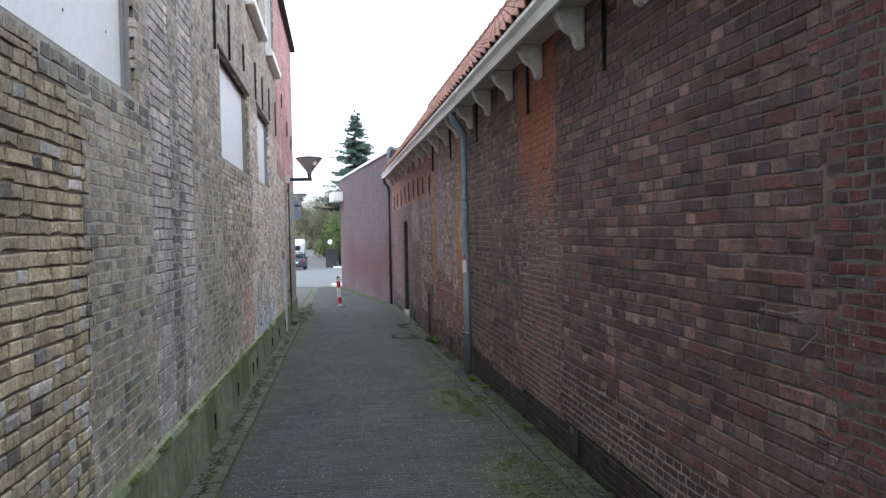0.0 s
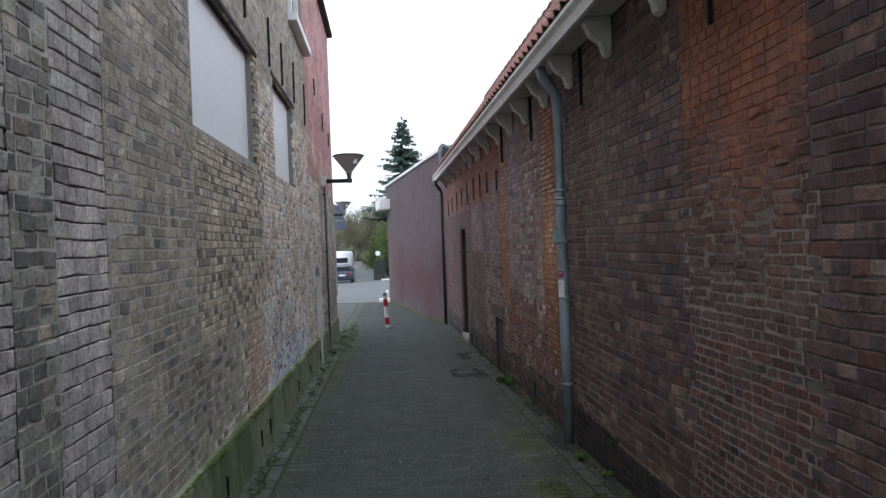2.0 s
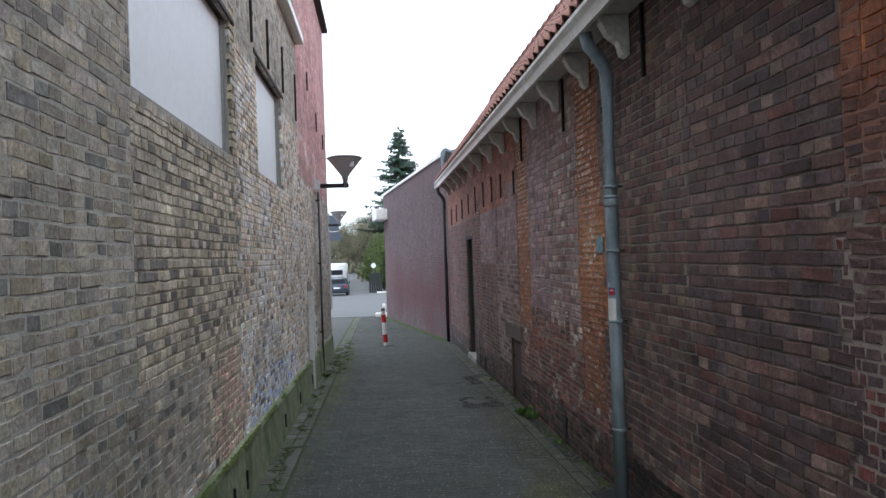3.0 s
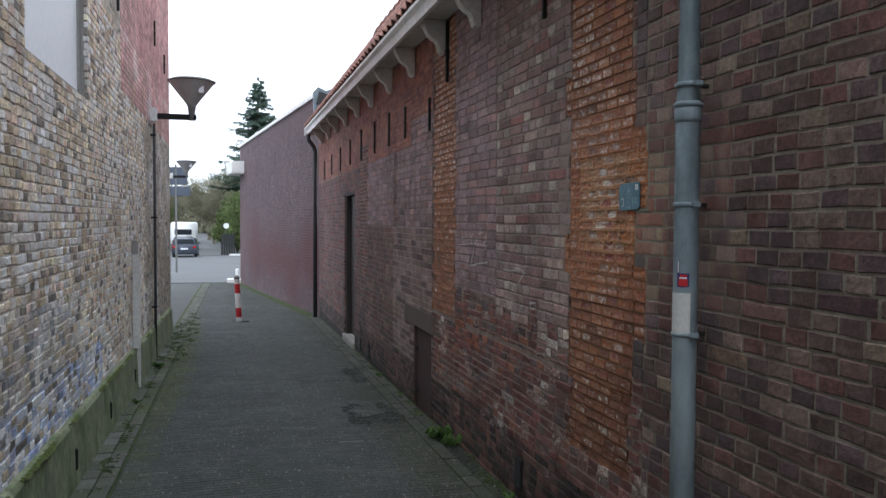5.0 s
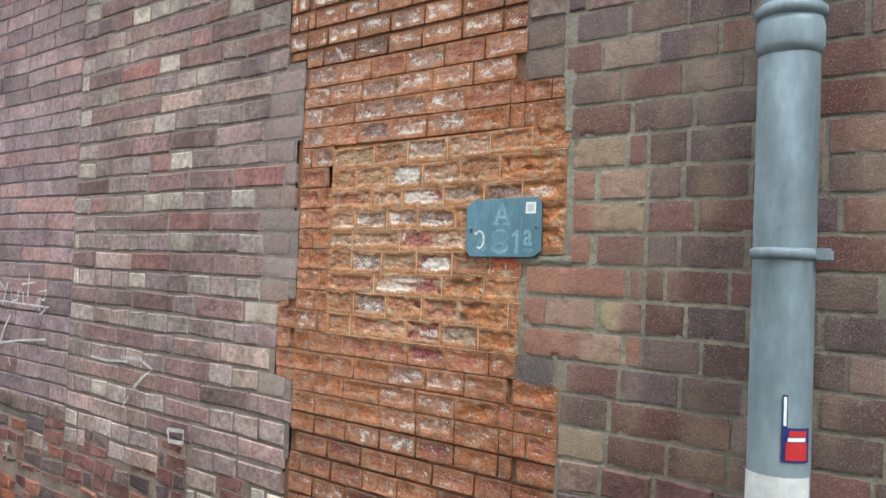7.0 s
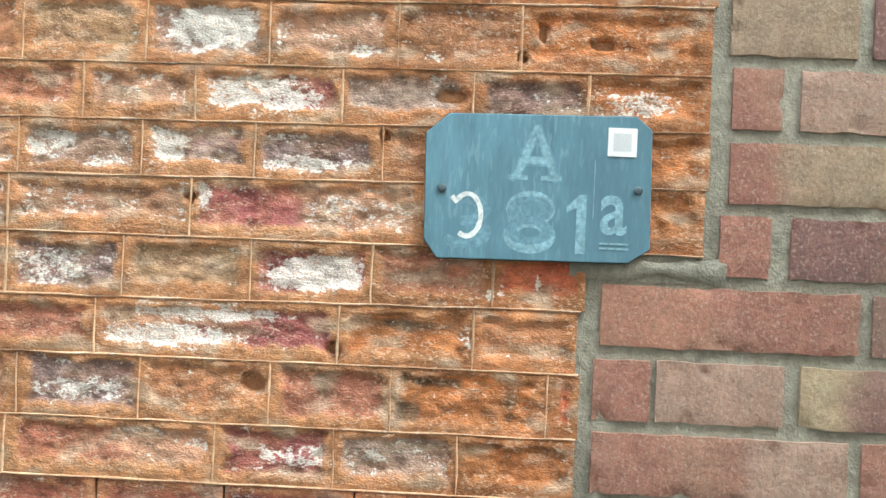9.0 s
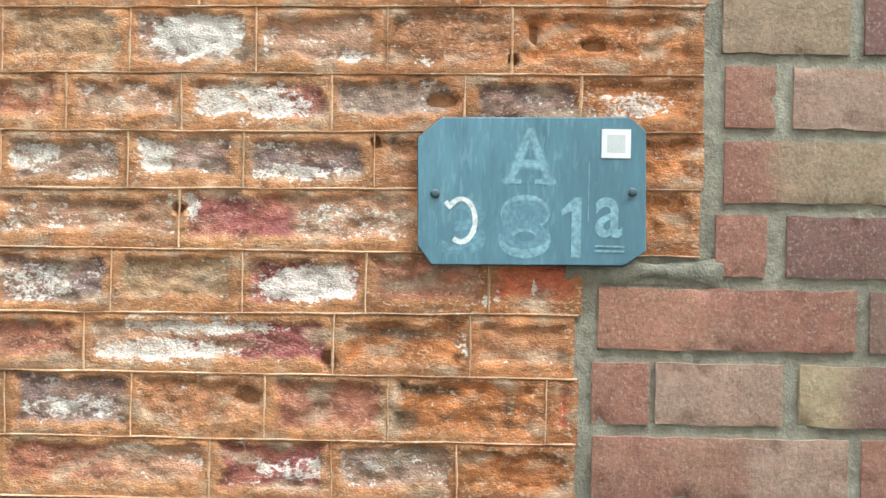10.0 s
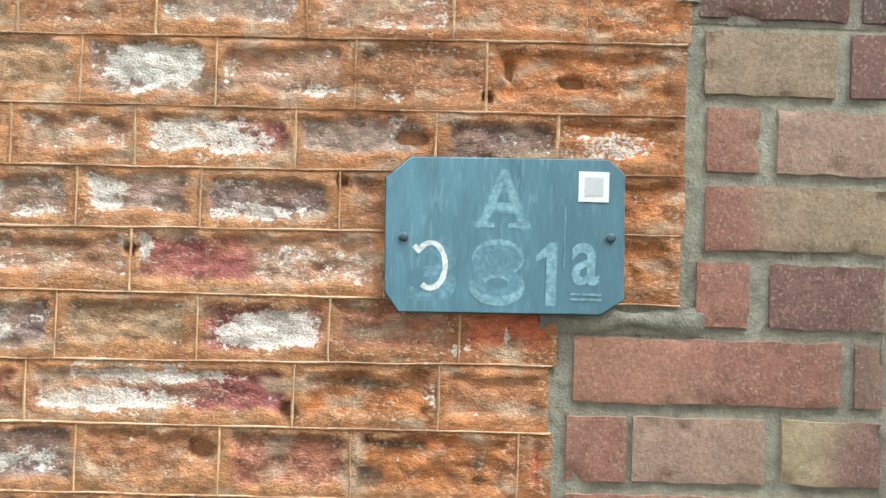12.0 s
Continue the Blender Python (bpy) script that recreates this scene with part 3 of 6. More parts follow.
def embers_and_light(u, v, c):
    """The heat-reddened column: orange at the top, fading to purple below and at its sides. Other stretches carry
    uneven light in their colour.
    """
    if 5.6 < u < 6.95 and v > 1.3:
        k = (v - 1.6) / 0.9 - (abs(u - 6.28) / 0.72) ** 4 + 0.8 * noise.noise(Vector((u * 2.5, v * 1.8, 1))) + 0.5 * noise.noise(Vector((u * 9, v * 14, 4)))
        return (*mixed((0.115, 0.075, 0.075), (0.27, 0.105, 0.06), k), c[3])
    # Uneven light along the wall, put into brick colour as factors by stretch.
    if u < 9.93 and v > 0.45:
        k = 0.76 if 8.3 < u < 9.3 else 0.78 if u < 3.0 else 0.86
        return (c[0] * k * 1.05, c[1] * k * 0.97, c[2] * k * 1.02, c[3])
    if u > 10.72 and v > 1.0:
        k = 1.0 if u < 11.9 else 1.12 if u < 13.6 else 0.98
        return (c[0] * k, c[1] * k * 0.95, c[2] * k * 0.98, c[3])
    return c


def mottled(amount, scale, dark, light):
    """Broad stains that run over many bricks."""
    def change(u, v, c):
        if c[0] < 0.06 or c[0] > 0.6:
            return c
        k = noise.noise(Vector((u * scale, v * scale * 0.8, 11))) + 0.5 * noise.noise(Vector((u * scale * 3, v * scale * 2, 5)))
        return (*mixed(c[:3], dark if k < 0 else light, abs(k) * amount), c[3])
    return change


def salted(u, v, c):
    """Salt that has crept up the foot of the old red brickwork in ragged clouds."""
    if 9.9 < u < 13.6 and 0.2 < v < 1.05:
        k = noise.noise(Vector((u * 2.6, v * 5, 13))) + 0.5 * noise.noise(Vector((u * 9, v * 12, 3)))
        return (*c[:3], c[3] + max(0.0, 1.1 * k + 0.15))
    return c


east.recolour(salted)
east.recolour(embers_and_light)
east.recolour(mottled(0.3, 0.9, (0.09, 0.07, 0.07), (0.21, 0.16, 0.145)))

wall_east = thing("wall_east", "old patched brick wall in purple, brown and orange bricks", "wall", kind="structure")
core = bmesh.new()
for y0, y1, z0, z1 in ((-6, 13.65, -0.7, 3.6), (14.36, 18.2, -0.7, 3.6), (19.25, 23.05, -0.7, 3.6), (13.65, 14.36, 0.66, 3.6), (18.2, 19.25, 2.12, 3.6)):
    box(EAST + 0.022, EAST + 0.34, y0, y1, z0, z1, bm=core)
part("wall_core", core, ZINC_DARK, wall_east, "masonry behind the brick face")
east.backing("mortar_bed", 0.0045, wall_east, "weathered mortar joints")

# The patch of old bricks round the number plate: each bed's height and fall, head joints in millimetres beyond y = 10 m.
OLD_BEDS = [(2.003, -0.018), (1.9494, -0.020), (1.894, -0.0135), (1.8464, -0.0148), (1.7992, -0.016), (1.7472, -0.004), (1.696, -0.012), (1.6449, -0.0015), (1.5907, 0.002), (1.54, 0.002)]
OLD_COURSES = [
    ([580, 438, 332, 215, 100, -5, -86], "t b g k b o"),
    ([580, 493, 388, 284, 176, 73, -86], "b t g k b o"),
    ([580, 440, 345, 221, 111, 15, -86], "r k k>w g v o"),
    ([580, 493, 388, 293, 185, 84, -86], "k g g>v v b o"),
    ([580, 500, 345, 148, 60, -86], "k k w>k b o"),
    ([580, 499, 400, 292, 190, 88, 14], "b v t w r R"),
    ([580, 422, 216, 103, 14], "r k>w o b"),
    ([580, 486, 382, 272, 170, 39, 14], "b v b r o R"),
    ([580, 495, 317, 216, 112, 14], "b r>k w g o"),
]
# Core colour, share of salt and how far the core is worn back.
OLD_CODES = {"t": ((0.33, 0.225, 0.135), 0.25, 0.8), "g": ((0.36, 0.265, 0.22), 0.45, 1.0), "k": ((0.46, 0.265, 0.175), 0.5, 0.8), "b": ((0.39, 0.185, 0.095), 0.3, 0.8), "o": ((0.44, 0.17, 0.062), 0.2, 0.9),
             "r": ((0.38, 0.155, 0.10), 0.15, 0.9), "w": ((0.29, 0.095, 0.09), 0.3, 1.0), "v": ((0.25, 0.175, 0.165), 0.4, 1.0), "R": ((0.47, 0.125, 0.065), 0.2, 0.8)}
WASH, DEEP_WASH = (0.445, 0.222, 0.106), (0.335, 0.14, 0.058)
# White salt blooms and dark cavities: place and half-widths.
BLOOMS = [(0.328, 1.923, 0.037, 0.017, 1.2), (0.299, 1.868, 0.052, 0.019, 1.1), (0.464, 1.822, 0.017, 0.015, 1.0), (0.367, 1.820, 0.016, 0.015, 1.15), (0.234, 1.719, 0.041, 0.015, 1.25), (0.331, 1.686, 0.060, 0.009, 1.1),
          (0.358, 1.661, 0.055, 0.011, 1.1), (0.217, 1.774, 0.014, 0.011, 0.95), (0.466, 1.717, 0.040, 0.016, 0.8), (-0.021, 1.872, 0.039, 0.010, 0.9), (0.336, 1.782, 0.006, 0.009, 1.15), (0.440, 1.614, 0.041, 0.008, 1.0),
          (0.230, 1.567, 0.052, 0.008, 1.0), (0.251, 1.810, 0.037, 0.007, 1.0), (0.175, 1.766, 0.030, 0.014, 0.75), (0.458, 1.762, 0.045, 0.019, 0.7),
          (0.089, 1.712, 0.0027, 0.014, 1.3), (0.051, 1.712, 0.0026, 0.013, 1.3), (0.107, 1.668, 0.0028, 0.012, 1.3)]
HOLES = [(0.004, 1.922, 0.0084, 0.0034), (0.072, 1.908, 0.003, 0.003), (0.129, 1.874, 0.0093, 0.0042), (0.184, 1.838, 0.003, 0.003), (0.345, 1.780, 0.003, 0.003), (0.285, 1.625, 0.0074, 0.0056), (0.054, 1.930, 0.003, 0.0065), (0.220, 1.657, 0.0037, 0.0046)]
SOOT_MARKS = [(0.134, 1.634, 0.0209, 0.0034), (0.155, 1.608, 0.0074, 0.0074), (0.069, 1.619, 0.0046, 0.0102), (0.150, 1.680, 0.0278, 0.0037)]
# The newer bricks beside it: beds 61.7 mm apart, spans of each brick in millimetres beyond y = 10 m.
NEW_TOP, NEW_PITCH = 1.9737, 0.0617
NEW_COURSES = [
    ([-101, -207, -219, -250], "y v"),
    ([-104, -146, -160, -250], "r k"),
    ([-105, -250], "r>y"),
    ([-99, -141, -158, -250], "r v"),
    ([-3, -217, -228, -250], "c>r v"),
    ([1, -46, -51, -157, -171, -250], "r k e>v"),
    ([0, -212, -225, -250], "r>k r"),
]
NEW_CODES = {"r": (0.295, 0.145, 0.11), "k": (0.365, 0.25, 0.195), "y": (0.315, 0.24, 0.165), "v": (0.20, 0.112, 0.10), "c": (0.36, 0.185, 0.13), "e": (0.36, 0.285, 0.185)}


def smooth(x):
    x = min(max(x, 0.0), 1.0)
    return x * x * (3 - 2 * x)


def in_spot(spot, u, v):
    return math.hypot((u - 10 - spot[0]) / spot[2], (v - spot[1]) / spot[3])


def worn_data(u0, u1, lo, hi, kind, fine=0.0033, marks=True):
    """An old brick smeared with orange lime wash, its core worn back and crusted with salt; lo and hi give its beds along the wall."""
    first, last = OLD_CODES[kind[0]], OLD_CODES[kind[-1]]
    cu, cv = (u0 + u1) / 2, (lo((u0 + u1) / 2) + hi((u0 + u1) / 2)) / 2
    tall = hi(cu) - lo(cu)
    nu, nv = max(4, round((u1 - u0) / fine)), max(4, round(tall / fine))
    ends, top, foot = RNG.uniform(0.005, 0.011, 2), RNG.uniform(0.004, 0.009), RNG.uniform(0.007, 0.014)
    tone, near = RNG.normal(1, 0.07), [b for b in BLOOMS if marks and abs(b[0] + 10 - cu) < 0.2]
    rough = min(1.0, 0.0045 / fine + 0.3)
    verts, tint = [], []
    for j in range(nv + 1):
        for i in range(nu + 1):
            u = u0 + (u1 - u0) * i / nu
            v = lo(u) + (hi(u) - lo(u)) * j / nv
            edge = i in (0, nu) or j in (0, nv)
            broad = noise.noise(Vector((u * 38, v * 60, 3.1)))
            mid = noise.noise(Vector((u * 95, v * 150, 7.7)))
            grain = noise.noise(Vector((u * 150, v * 210, 1.7)))
            brush = noise.noise(Vector((u * 24, v * 230, 5.5)))
            inset = min(u - u0 - ends[0], u1 - u - ends[1], v - lo(u) - foot, hi(u) - v - top) + 0.0045 * broad + 0.0025 * mid
            core = smooth(inset / 0.0024)
            step = smooth(0.5 + (cu - u) / 0.03 + 1.4 * broad)
            colour, salt, worn = (mixed(first[0], last[0], step), first[1] + (last[1] - first[1]) * step, first[2]) if len(kind) > 1 else first
            d = 0.0008 + rough * (0.0009 * broad + 0.0008 * brush * (1 - core)) + core * worn * (0.0033 + rough * (0.0015 * broad + 0.0018 * mid + 0.0018 * grain))
            patch = smooth(0.55 + 1.5 * noise.noise(Vector((u * 26, v * 44, 12.5))))
            wash = mixed(WASH, DEEP_WASH, smooth((10.27 - u) / 0.22) * smooth(0.8 + 0.8 * broad))
            c = mixed(wash, colour, core * (0.72 + 0.28 * patch))
            c = mixed(c, (0.44, 0.33, 0.235), 0.75 * smooth(2.6 * noise.noise(Vector((u * 33, v * 70, 30.0))) - 0.25))
            c = mixed(c, (0.21, 0.095, 0.055), 0.4 * smooth(2.8 * noise.noise(Vector((u * 44, v * 85, 41.0))) - 0.5))
            crust = salt * core * (0.75 + 0.9 * broad + 0.5 * mid) + 0.34 * math.exp(-((inset - 0.001) / 0.0022) ** 2) * (0.5 + salt) + 0.3 * smooth(0.4 + brush) + 0.1
            for b in near:
                r = in_spot(b, u, v) + 0.35 * mid
                if r < 1.9:
                    crust = max(crust, b[4] * 1.12 * smooth((1.9 - r) / 1.2) * (0.6 + 0.4 * core))
            if marks:
                for h in HOLES:
                    r = in_spot(h, u, v) + 0.5 * mid
                    if r < 1.4:
                        d += 0.014 * smooth((1.4 - r) / 0.5)
                        crust *= smooth(r - 0.5)
                for h in SOOT_MARKS:
                    c = mixed(c, (0.10, 0.075, 0.05), 0.8 * smooth((1.7 + 0.9 * mid - in_spot(h, u, v)) / 0.9))
            if edge:
                d += 0.0006
                v += 0.0012 * noise.noise(Vector((u * 60, cv * 80, 9)))
            if not marks:
                c = (c[0] * 0.84, c[1] * 0.74, c[2] * 0.78)
                crust *= 1.2
            tint.append((*(max(q * tone, 0.01) for q in c), max(crust, 0.0)))
            verts.append((d, u - cu, v - cv))
    n = nu + 1
    faces = [(j * n + i, j * n + i + 1, (j + 1) * n + i + 1, (j + 1) * n + i) for j in range(nv) for i in range(nu)]
    ring = [i for i in range(n)] + [j * n + nu for j in range(1, nv + 1)] + [nv * n + i for i in range(nu - 1, -1, -1)] + [j * n for j in range(nv - 1, 0, -1)]
    base, m = len(verts), len(ring)
    verts += [verts[i] for i in ring] + [(0.03, verts[i][1], verts[i][2]) for i in ring]
    faces += [(base + k, base + m + k, base + m + (k + 1) % m, base + (k + 1) % m) for k in range(m)]
    return verts, faces, tint + [tint[i] for i in ring] * 2, (EAST, cu, cv)


def worn_brick(*args, **kw):
    verts, faces, tint, at = worn_data(*args, **kw)
    ob = link_mesh("brick", verts, faces, ERODED, wall_east, tint=tint, smooth=True)
    ob.location = at
    return ob


def old_kind(u, v):
    """What an old brick of the orange column looks like at its place: chalky in the middle, wine-red near the ground."""
    if v < 1.25:
        return [RNG.choice(list("rrrbwwok"))]
    if v > 1.95 and u > 10.42:
        return [RNG.choice(list("kkggbv"))]
    if 10.2 < u < 10.36:
        return [RNG.choice(list("ggkkw"))]
    return [RNG.choice(list("oorrbbk"))]


def worn_stuff(bricks, fine, label):
    verts, faces, tint = [], [], []
    for a, b, lo, hi, c, st in bricks:
        v, f, t, at = worn_data(a - 0.0005, b + 0.0005, lambda u: lo + 0.0008, lambda u: hi - 0.0008, old_kind((a + b) / 2, lo), fine, False)
        n, k = len(verts), 0.62 + 0.38 * smooth((lo - 0.5) / 0.8)
        verts += [(p[0] + at[0], p[1] + at[1], p[2] + at[2]) for p in v]
        faces += [tuple(i + n for i in q) for q in f]
        g = k * RNG.normal(0.86, 0.12)
        tint += [(q[0] * g, q[1] * g, q[2] * g, q[3] * 1.1) for q in t]
    return tagged(link_mesh("old_brickwork", verts, faces, ERODED, wall_east, label, tint, smooth=True), kind="stuff")


def clean_brick(u0, u1, v0, v1, colours, parent, fine=0.006, salt=0.15):
    """A newer brick with a sandy, nearly flat face, softened arrises and a change of colour along its length."""
    nu, nv = max(4, round((u1 - u0) / fine)), max(4, round((v1 - v0) / fine))
    cu, cv, split = (u0 + u1) / 2, (v0 + v1) / 2, RNG.uniform(-0.02, 0.03)
    verts, tint = [], []
    for j in range(nv + 1):
        for i in range(nu + 1):
            a, b = i / nu, j / nv
            u, v = u0 + (u1 - u0) * a, v0 + (v1 - v0) * b
            away = min(u - u0, u1 - u, v - v0, v1 - v)
            broad = noise.noise(Vector((u * 24, v * 40, 2.2)))
            chip = smooth(4 * noise.noise(Vector((u * 70, v * 70, 8.0))) - 1.1) * (away < 0.008)
            d = 0.0006 + 0.0007 * broad + 0.0007 * (away < 0.001) + 0.0035 * chip
            c = mixed(colours[0], colours[-1], smooth(0.5 + (cu + split - u) / 0.025 + 0.5 * broad)) if len(colours) > 1 else colours[0]
            warm = noise.noise(Vector((u * 15, v * 6, 6.0)))
            c = mixed(c, (0.37, 0.285, 0.20) if c[1] < 0.2 else (0.31, 0.19, 0.15), 0.6 * max(0.0, warm + 0.05))
            if away < 0.001:
                u += 0.0016 * noise.noise(Vector((cv * 70, u * 60, 1)))
                v += 0.002 * noise.noise(Vector((u * 50, cv * 80, 9)))
            tint.append((*c, salt + 0.25 * max(0.0, broad)))
            verts.append((d, u - cu, v - cv))
    n = nu + 1
    faces = [(j * n + i, j * n + i + 1, (j + 1) * n + i + 1, (j + 1) * n + i) for j in range(nv) for i in range(nu)]
    ring = [i for i in range(n)] + [j * n + nu for j in range(1, nv + 1)] + [nv * n + i for i in range(nu - 1, -1, -1)] + [j * n for j in range(nv - 1, 0, -1)]
    base, m = len(verts), len(ring)
    verts += [verts[i] for i in ring] + [(0.03, verts[i][1], verts[i][2]) for i in ring]
    faces += [(base + k, base + m + k, base + m + (k + 1) % m, base + (k + 1) % m) for k in range(m)]
    ob = link_mesh("brick", verts, faces, CLEAN_BRICK, parent, tint=tint + [tint[i] for i in ring] * 2, smooth=True)
    ob.location = (EAST, cu, cv)
    return ob


def pointing(u0, u1, v0, v1, colour, salt, proud=0.0, fall=0.0):
    """A ridge of mortar with an uneven outline, proud of the bricks by a hair."""
    upright = v1 - v0 > u1 - u0
    n = max(3, round(max(u1 - u0, v1 - v0) / 0.008))
    verts, tint, cu, cv = [], [], (u0 + u1) / 2, (v0 + v1) / 2
    for k in range(n + 1):
        u, v = (cu, v0 + (v1 - v0) * k / n) if upright else (u0 + (u1 - u0) * k / n, cv)
        w = 0.5 * (u1 - u0 if upright else v1 - v0) * max(0.12, 0.7 + 0.9 * noise.noise(Vector((u * 26, v * 40, 4.4))))
        off, up = 0.0009 * noise.noise(Vector((u * 28, v * 28, 9.1))), fall * (u - cu)
        dirt = 0.5 + noise.noise(Vector((u * 17, v * 17, 2.7)))
        for side, d in ((-1.3, 0.0026), (-0.6, 0.0002 - proud), (0.6, -proud), (1.3, 0.0026)):
            verts.append((d + 0.0006 * noise.noise(Vector((u * 90, v * 90, 1))), (u - cu) + (side * w + off if upright else 0), (v - cv) + up + (0 if upright else side * w + off)))
            tint.append((*mixed(colour, WASH if colour[0] > 0.5 else (0.2, 0.2, 0.165), dirt * 0.6), salt))
    faces = [(4 * k + q, 4 * k + q + 1, 4 * k + q + 5, 4 * k + q + 4) for k in range(n) for q in range(3)]
    ob = link_mesh("joint", verts, faces, MORTAR, wall_east, tint=tint, smooth=True)
    ob.location = (EAST, cu, cv)


def brick_patch():
    line = (0.60, 0.42, 0.275)
    beds = [lambda u, b=b: b[0] + b[1] * (u - 10.2) for b in OLD_BEDS]
    for i, (cuts, codes) in enumerate(OLD_COURSES):
        hi, lo = beds[i], beds[i + 1]
        left, right = 10.58, 10 + cuts[-1] / 1000
        mid = (left + right) / 2
        pointing(right, left, lo(mid) - 0.0011, lo(mid) + 0.0011, line, 0.7, 0.0002, OLD_BEDS[i + 1][1])
        cuts = cuts[:-1] + [cuts[-1] + RNG.uniform(-4, 3)]
        for a, b, c in zip(cuts, cuts[1:], codes.split()):
            worn_brick(10 + b / 1000 + 0.0002, 10 + a / 1000 - 0.0002, lambda u: lo(u) + 0.0003, lambda u: hi(u) - 0.0003, c.split(">"))
            if b != cuts[-1]:
                pointing(10 + b / 1000 - 0.0012, 10 + b / 1000 + 0.0012, lo(10 + b / 1000) + 0.001, hi(10 + b / 1000) - 0.001, line, 0.5, 0.0002)
    for i, (cuts, codes) in enumerate(NEW_COURSES):
        hi, lo = NEW_TOP - i * NEW_PITCH - 0.0055, NEW_TOP - (i + 1) * NEW_PITCH + 0.0055
        for a, b, c in zip(cuts[0::2], cuts[1::2], codes.split()):
            g = RNG.normal(1, 0.04)
            clean_brick(10 + b / 1000, 10 + a / 1000, lo, hi, [tuple(v * g for v in NEW_CODES[q]) for q in c.split(">")], wall_east)


brick_patch()
GREY_BED = (0.285, 0.272, 0.222)
bed = [(9.914, 10.014, 1.749, 2.05, 0.010, (0.40, 0.21, 0.11), 0.5), (10.014, 10.60, 1.50, 2.05, 0.010, (0.40, 0.21, 0.11), 0.5), (9.70, 9.921, 1.725, 2.02, 0.0042, GREY_BED, 0.2), (9.70, 10.021, 1.50, 1.725, 0.0042, GREY_BED, 0.2),
       (9.914, 10.014, 1.725, 1.749, 0.003, GREY_BED, 0.2)]
bv, bf, bt = [], [], []
for u0, u1, v0, v1, d, c, s in bed:
    i = len(bv)
    bv += [(EAST + d, u0, v0), (EAST + d, u1, v0), (EAST + d, u1, v1), (EAST + d, u0, v1)]
    bf.append((i, i + 1, i + 2, i + 3))
    bt += [(*c, s)] * 4
link_mesh("pointing_bed", bv, bf, MORTAR, wall_east, "orange and grey pointing between the bricks", bt)
pointing(9.895, 10.025, 1.722, 1.75, GREY_BED, 0.2)
pointing(9.903, 9.924, 1.99, 2.11, GREY_BED, 0.2)


def near_and_rest(face, parent, inside, limit, label, material=BRICK):
    """The bricks of one stretch as objects of their own, the rest as one joined mesh."""
    near, rest = [], []
    for b in face.bricks:
        if b[5].get("lime_washed") and not inside((b[0] + b[1]) / 2, (b[2] + b[3]) / 2):
            continue
        (near if inside((b[0] + b[1]) / 2, (b[2] + b[3]) / 2) and len(near) < limit else rest).append(b)
    face.stuff("brickwork", rest, material, parent, label)
    return near


worn_stuff([b for b in east.bricks if b[5].get("lime_washed") and b[0] < 10.9 and not (9.3 < (b[0] + b[1]) / 2 < 10.85 and 1.36 < (b[2] + b[3]) / 2 < 2.2)], 0.012, "joined rest of the lime-washed old bricks")
worn_stuff([b for b in east.bricks if b[5].get("lime_washed") and b[0] > 10.9], 0.024, "lime-washed old bricks of the far pier")
east_near = near_and_rest(east, wall_east, lambda u, v: 9.3 < u < 10.85 and 1.36 < v < 2.2, 230, "joined rest of the old brickwork")

# ---- brick building on the west side ----
WEST = -1.1
west = Face(lambda u, v, d: np.stack([WEST - d, u, v], axis=1), 0.7)
west.zone(-6, 21.3, -0.7, 6.7, GREY)
west.zone(3.2, 4.8, 0.0, 2.42, SMOOTH)
west.zone(-6, 3.3, 0.0, 2.5, STOCK)
west.ragged(3.3, 3.53, 0.0, 2.36, STOCK, 0, 0.06)
west.zone(3.0, 4.8, 2.42, 2.56, DARKSTRIP)
west.zone(4.8, 5.35, 0.3, 4.1, STRIP)
west.zone(5.35, 5.68, 0.3, 4.1, DARKSTRIP)
west.zone(5.68, 6.2, 0.3, 4.0, STRIP)
west.zone(6.2, 7.75, 0.3, 2.4, SMOOTH)
west.zone(7.75, 10.3, 0.3, 2.5, WARM)
west.ragged(7.7, 9.1, 0.3, 1.2, GREY, 0.1, 0.2)
west.ragged(8.0, 9.1, 0.25, 0.55, CHALKY, 0.3, 0.3)
west.ragged(10.35, 17.35, 0.1, 3.5, CHALKY, 0.1, 0.2)
west.ragged(9.5, 10.3, 0.3, 0.5, REDPATCH, 0.2, 0.2)
west.ragged(9.3, 10.45, 0.5, 0.95, REDPATCH, 0.15, 0.15)
west.ragged(9.5, 10.3, 0.95, 1.15, REDPATCH, 0.2, 0.2)
west.zone(10.7, 13.9, -0.1, 0.72, BLUEPATCH)
west.zone(10.9, 12.6, 0.72, 1.2, dict(CHALKY, palette=[(4, PALE, 0.6), (2, (0.28, 0.29, 0.31), 0.5), (3, OCHRE, 0.4)]))
west.zone(15.2, 21.3, 2.95, 6.7, REDCOAT)
west.zone(10.22, 10.42, 2.5, 3.75, dict(STOCK, bond="head"))
for hole in ((0.9, 4.45, 2.56, 4.35), (7.78, 10.22, 2.56, 3.62), (11.5, 13.35, 2.58, 3.68), (10.4, 12.2, 4.9, 6.3), (13.35, 15.15, 4.9, 6.3)):
    west.zone(*hole, None)
west.lay()
west.recolour(mottled(0.3, 0.9, (0.2, 0.185, 0.16), (0.58, 0.54, 0.48)))


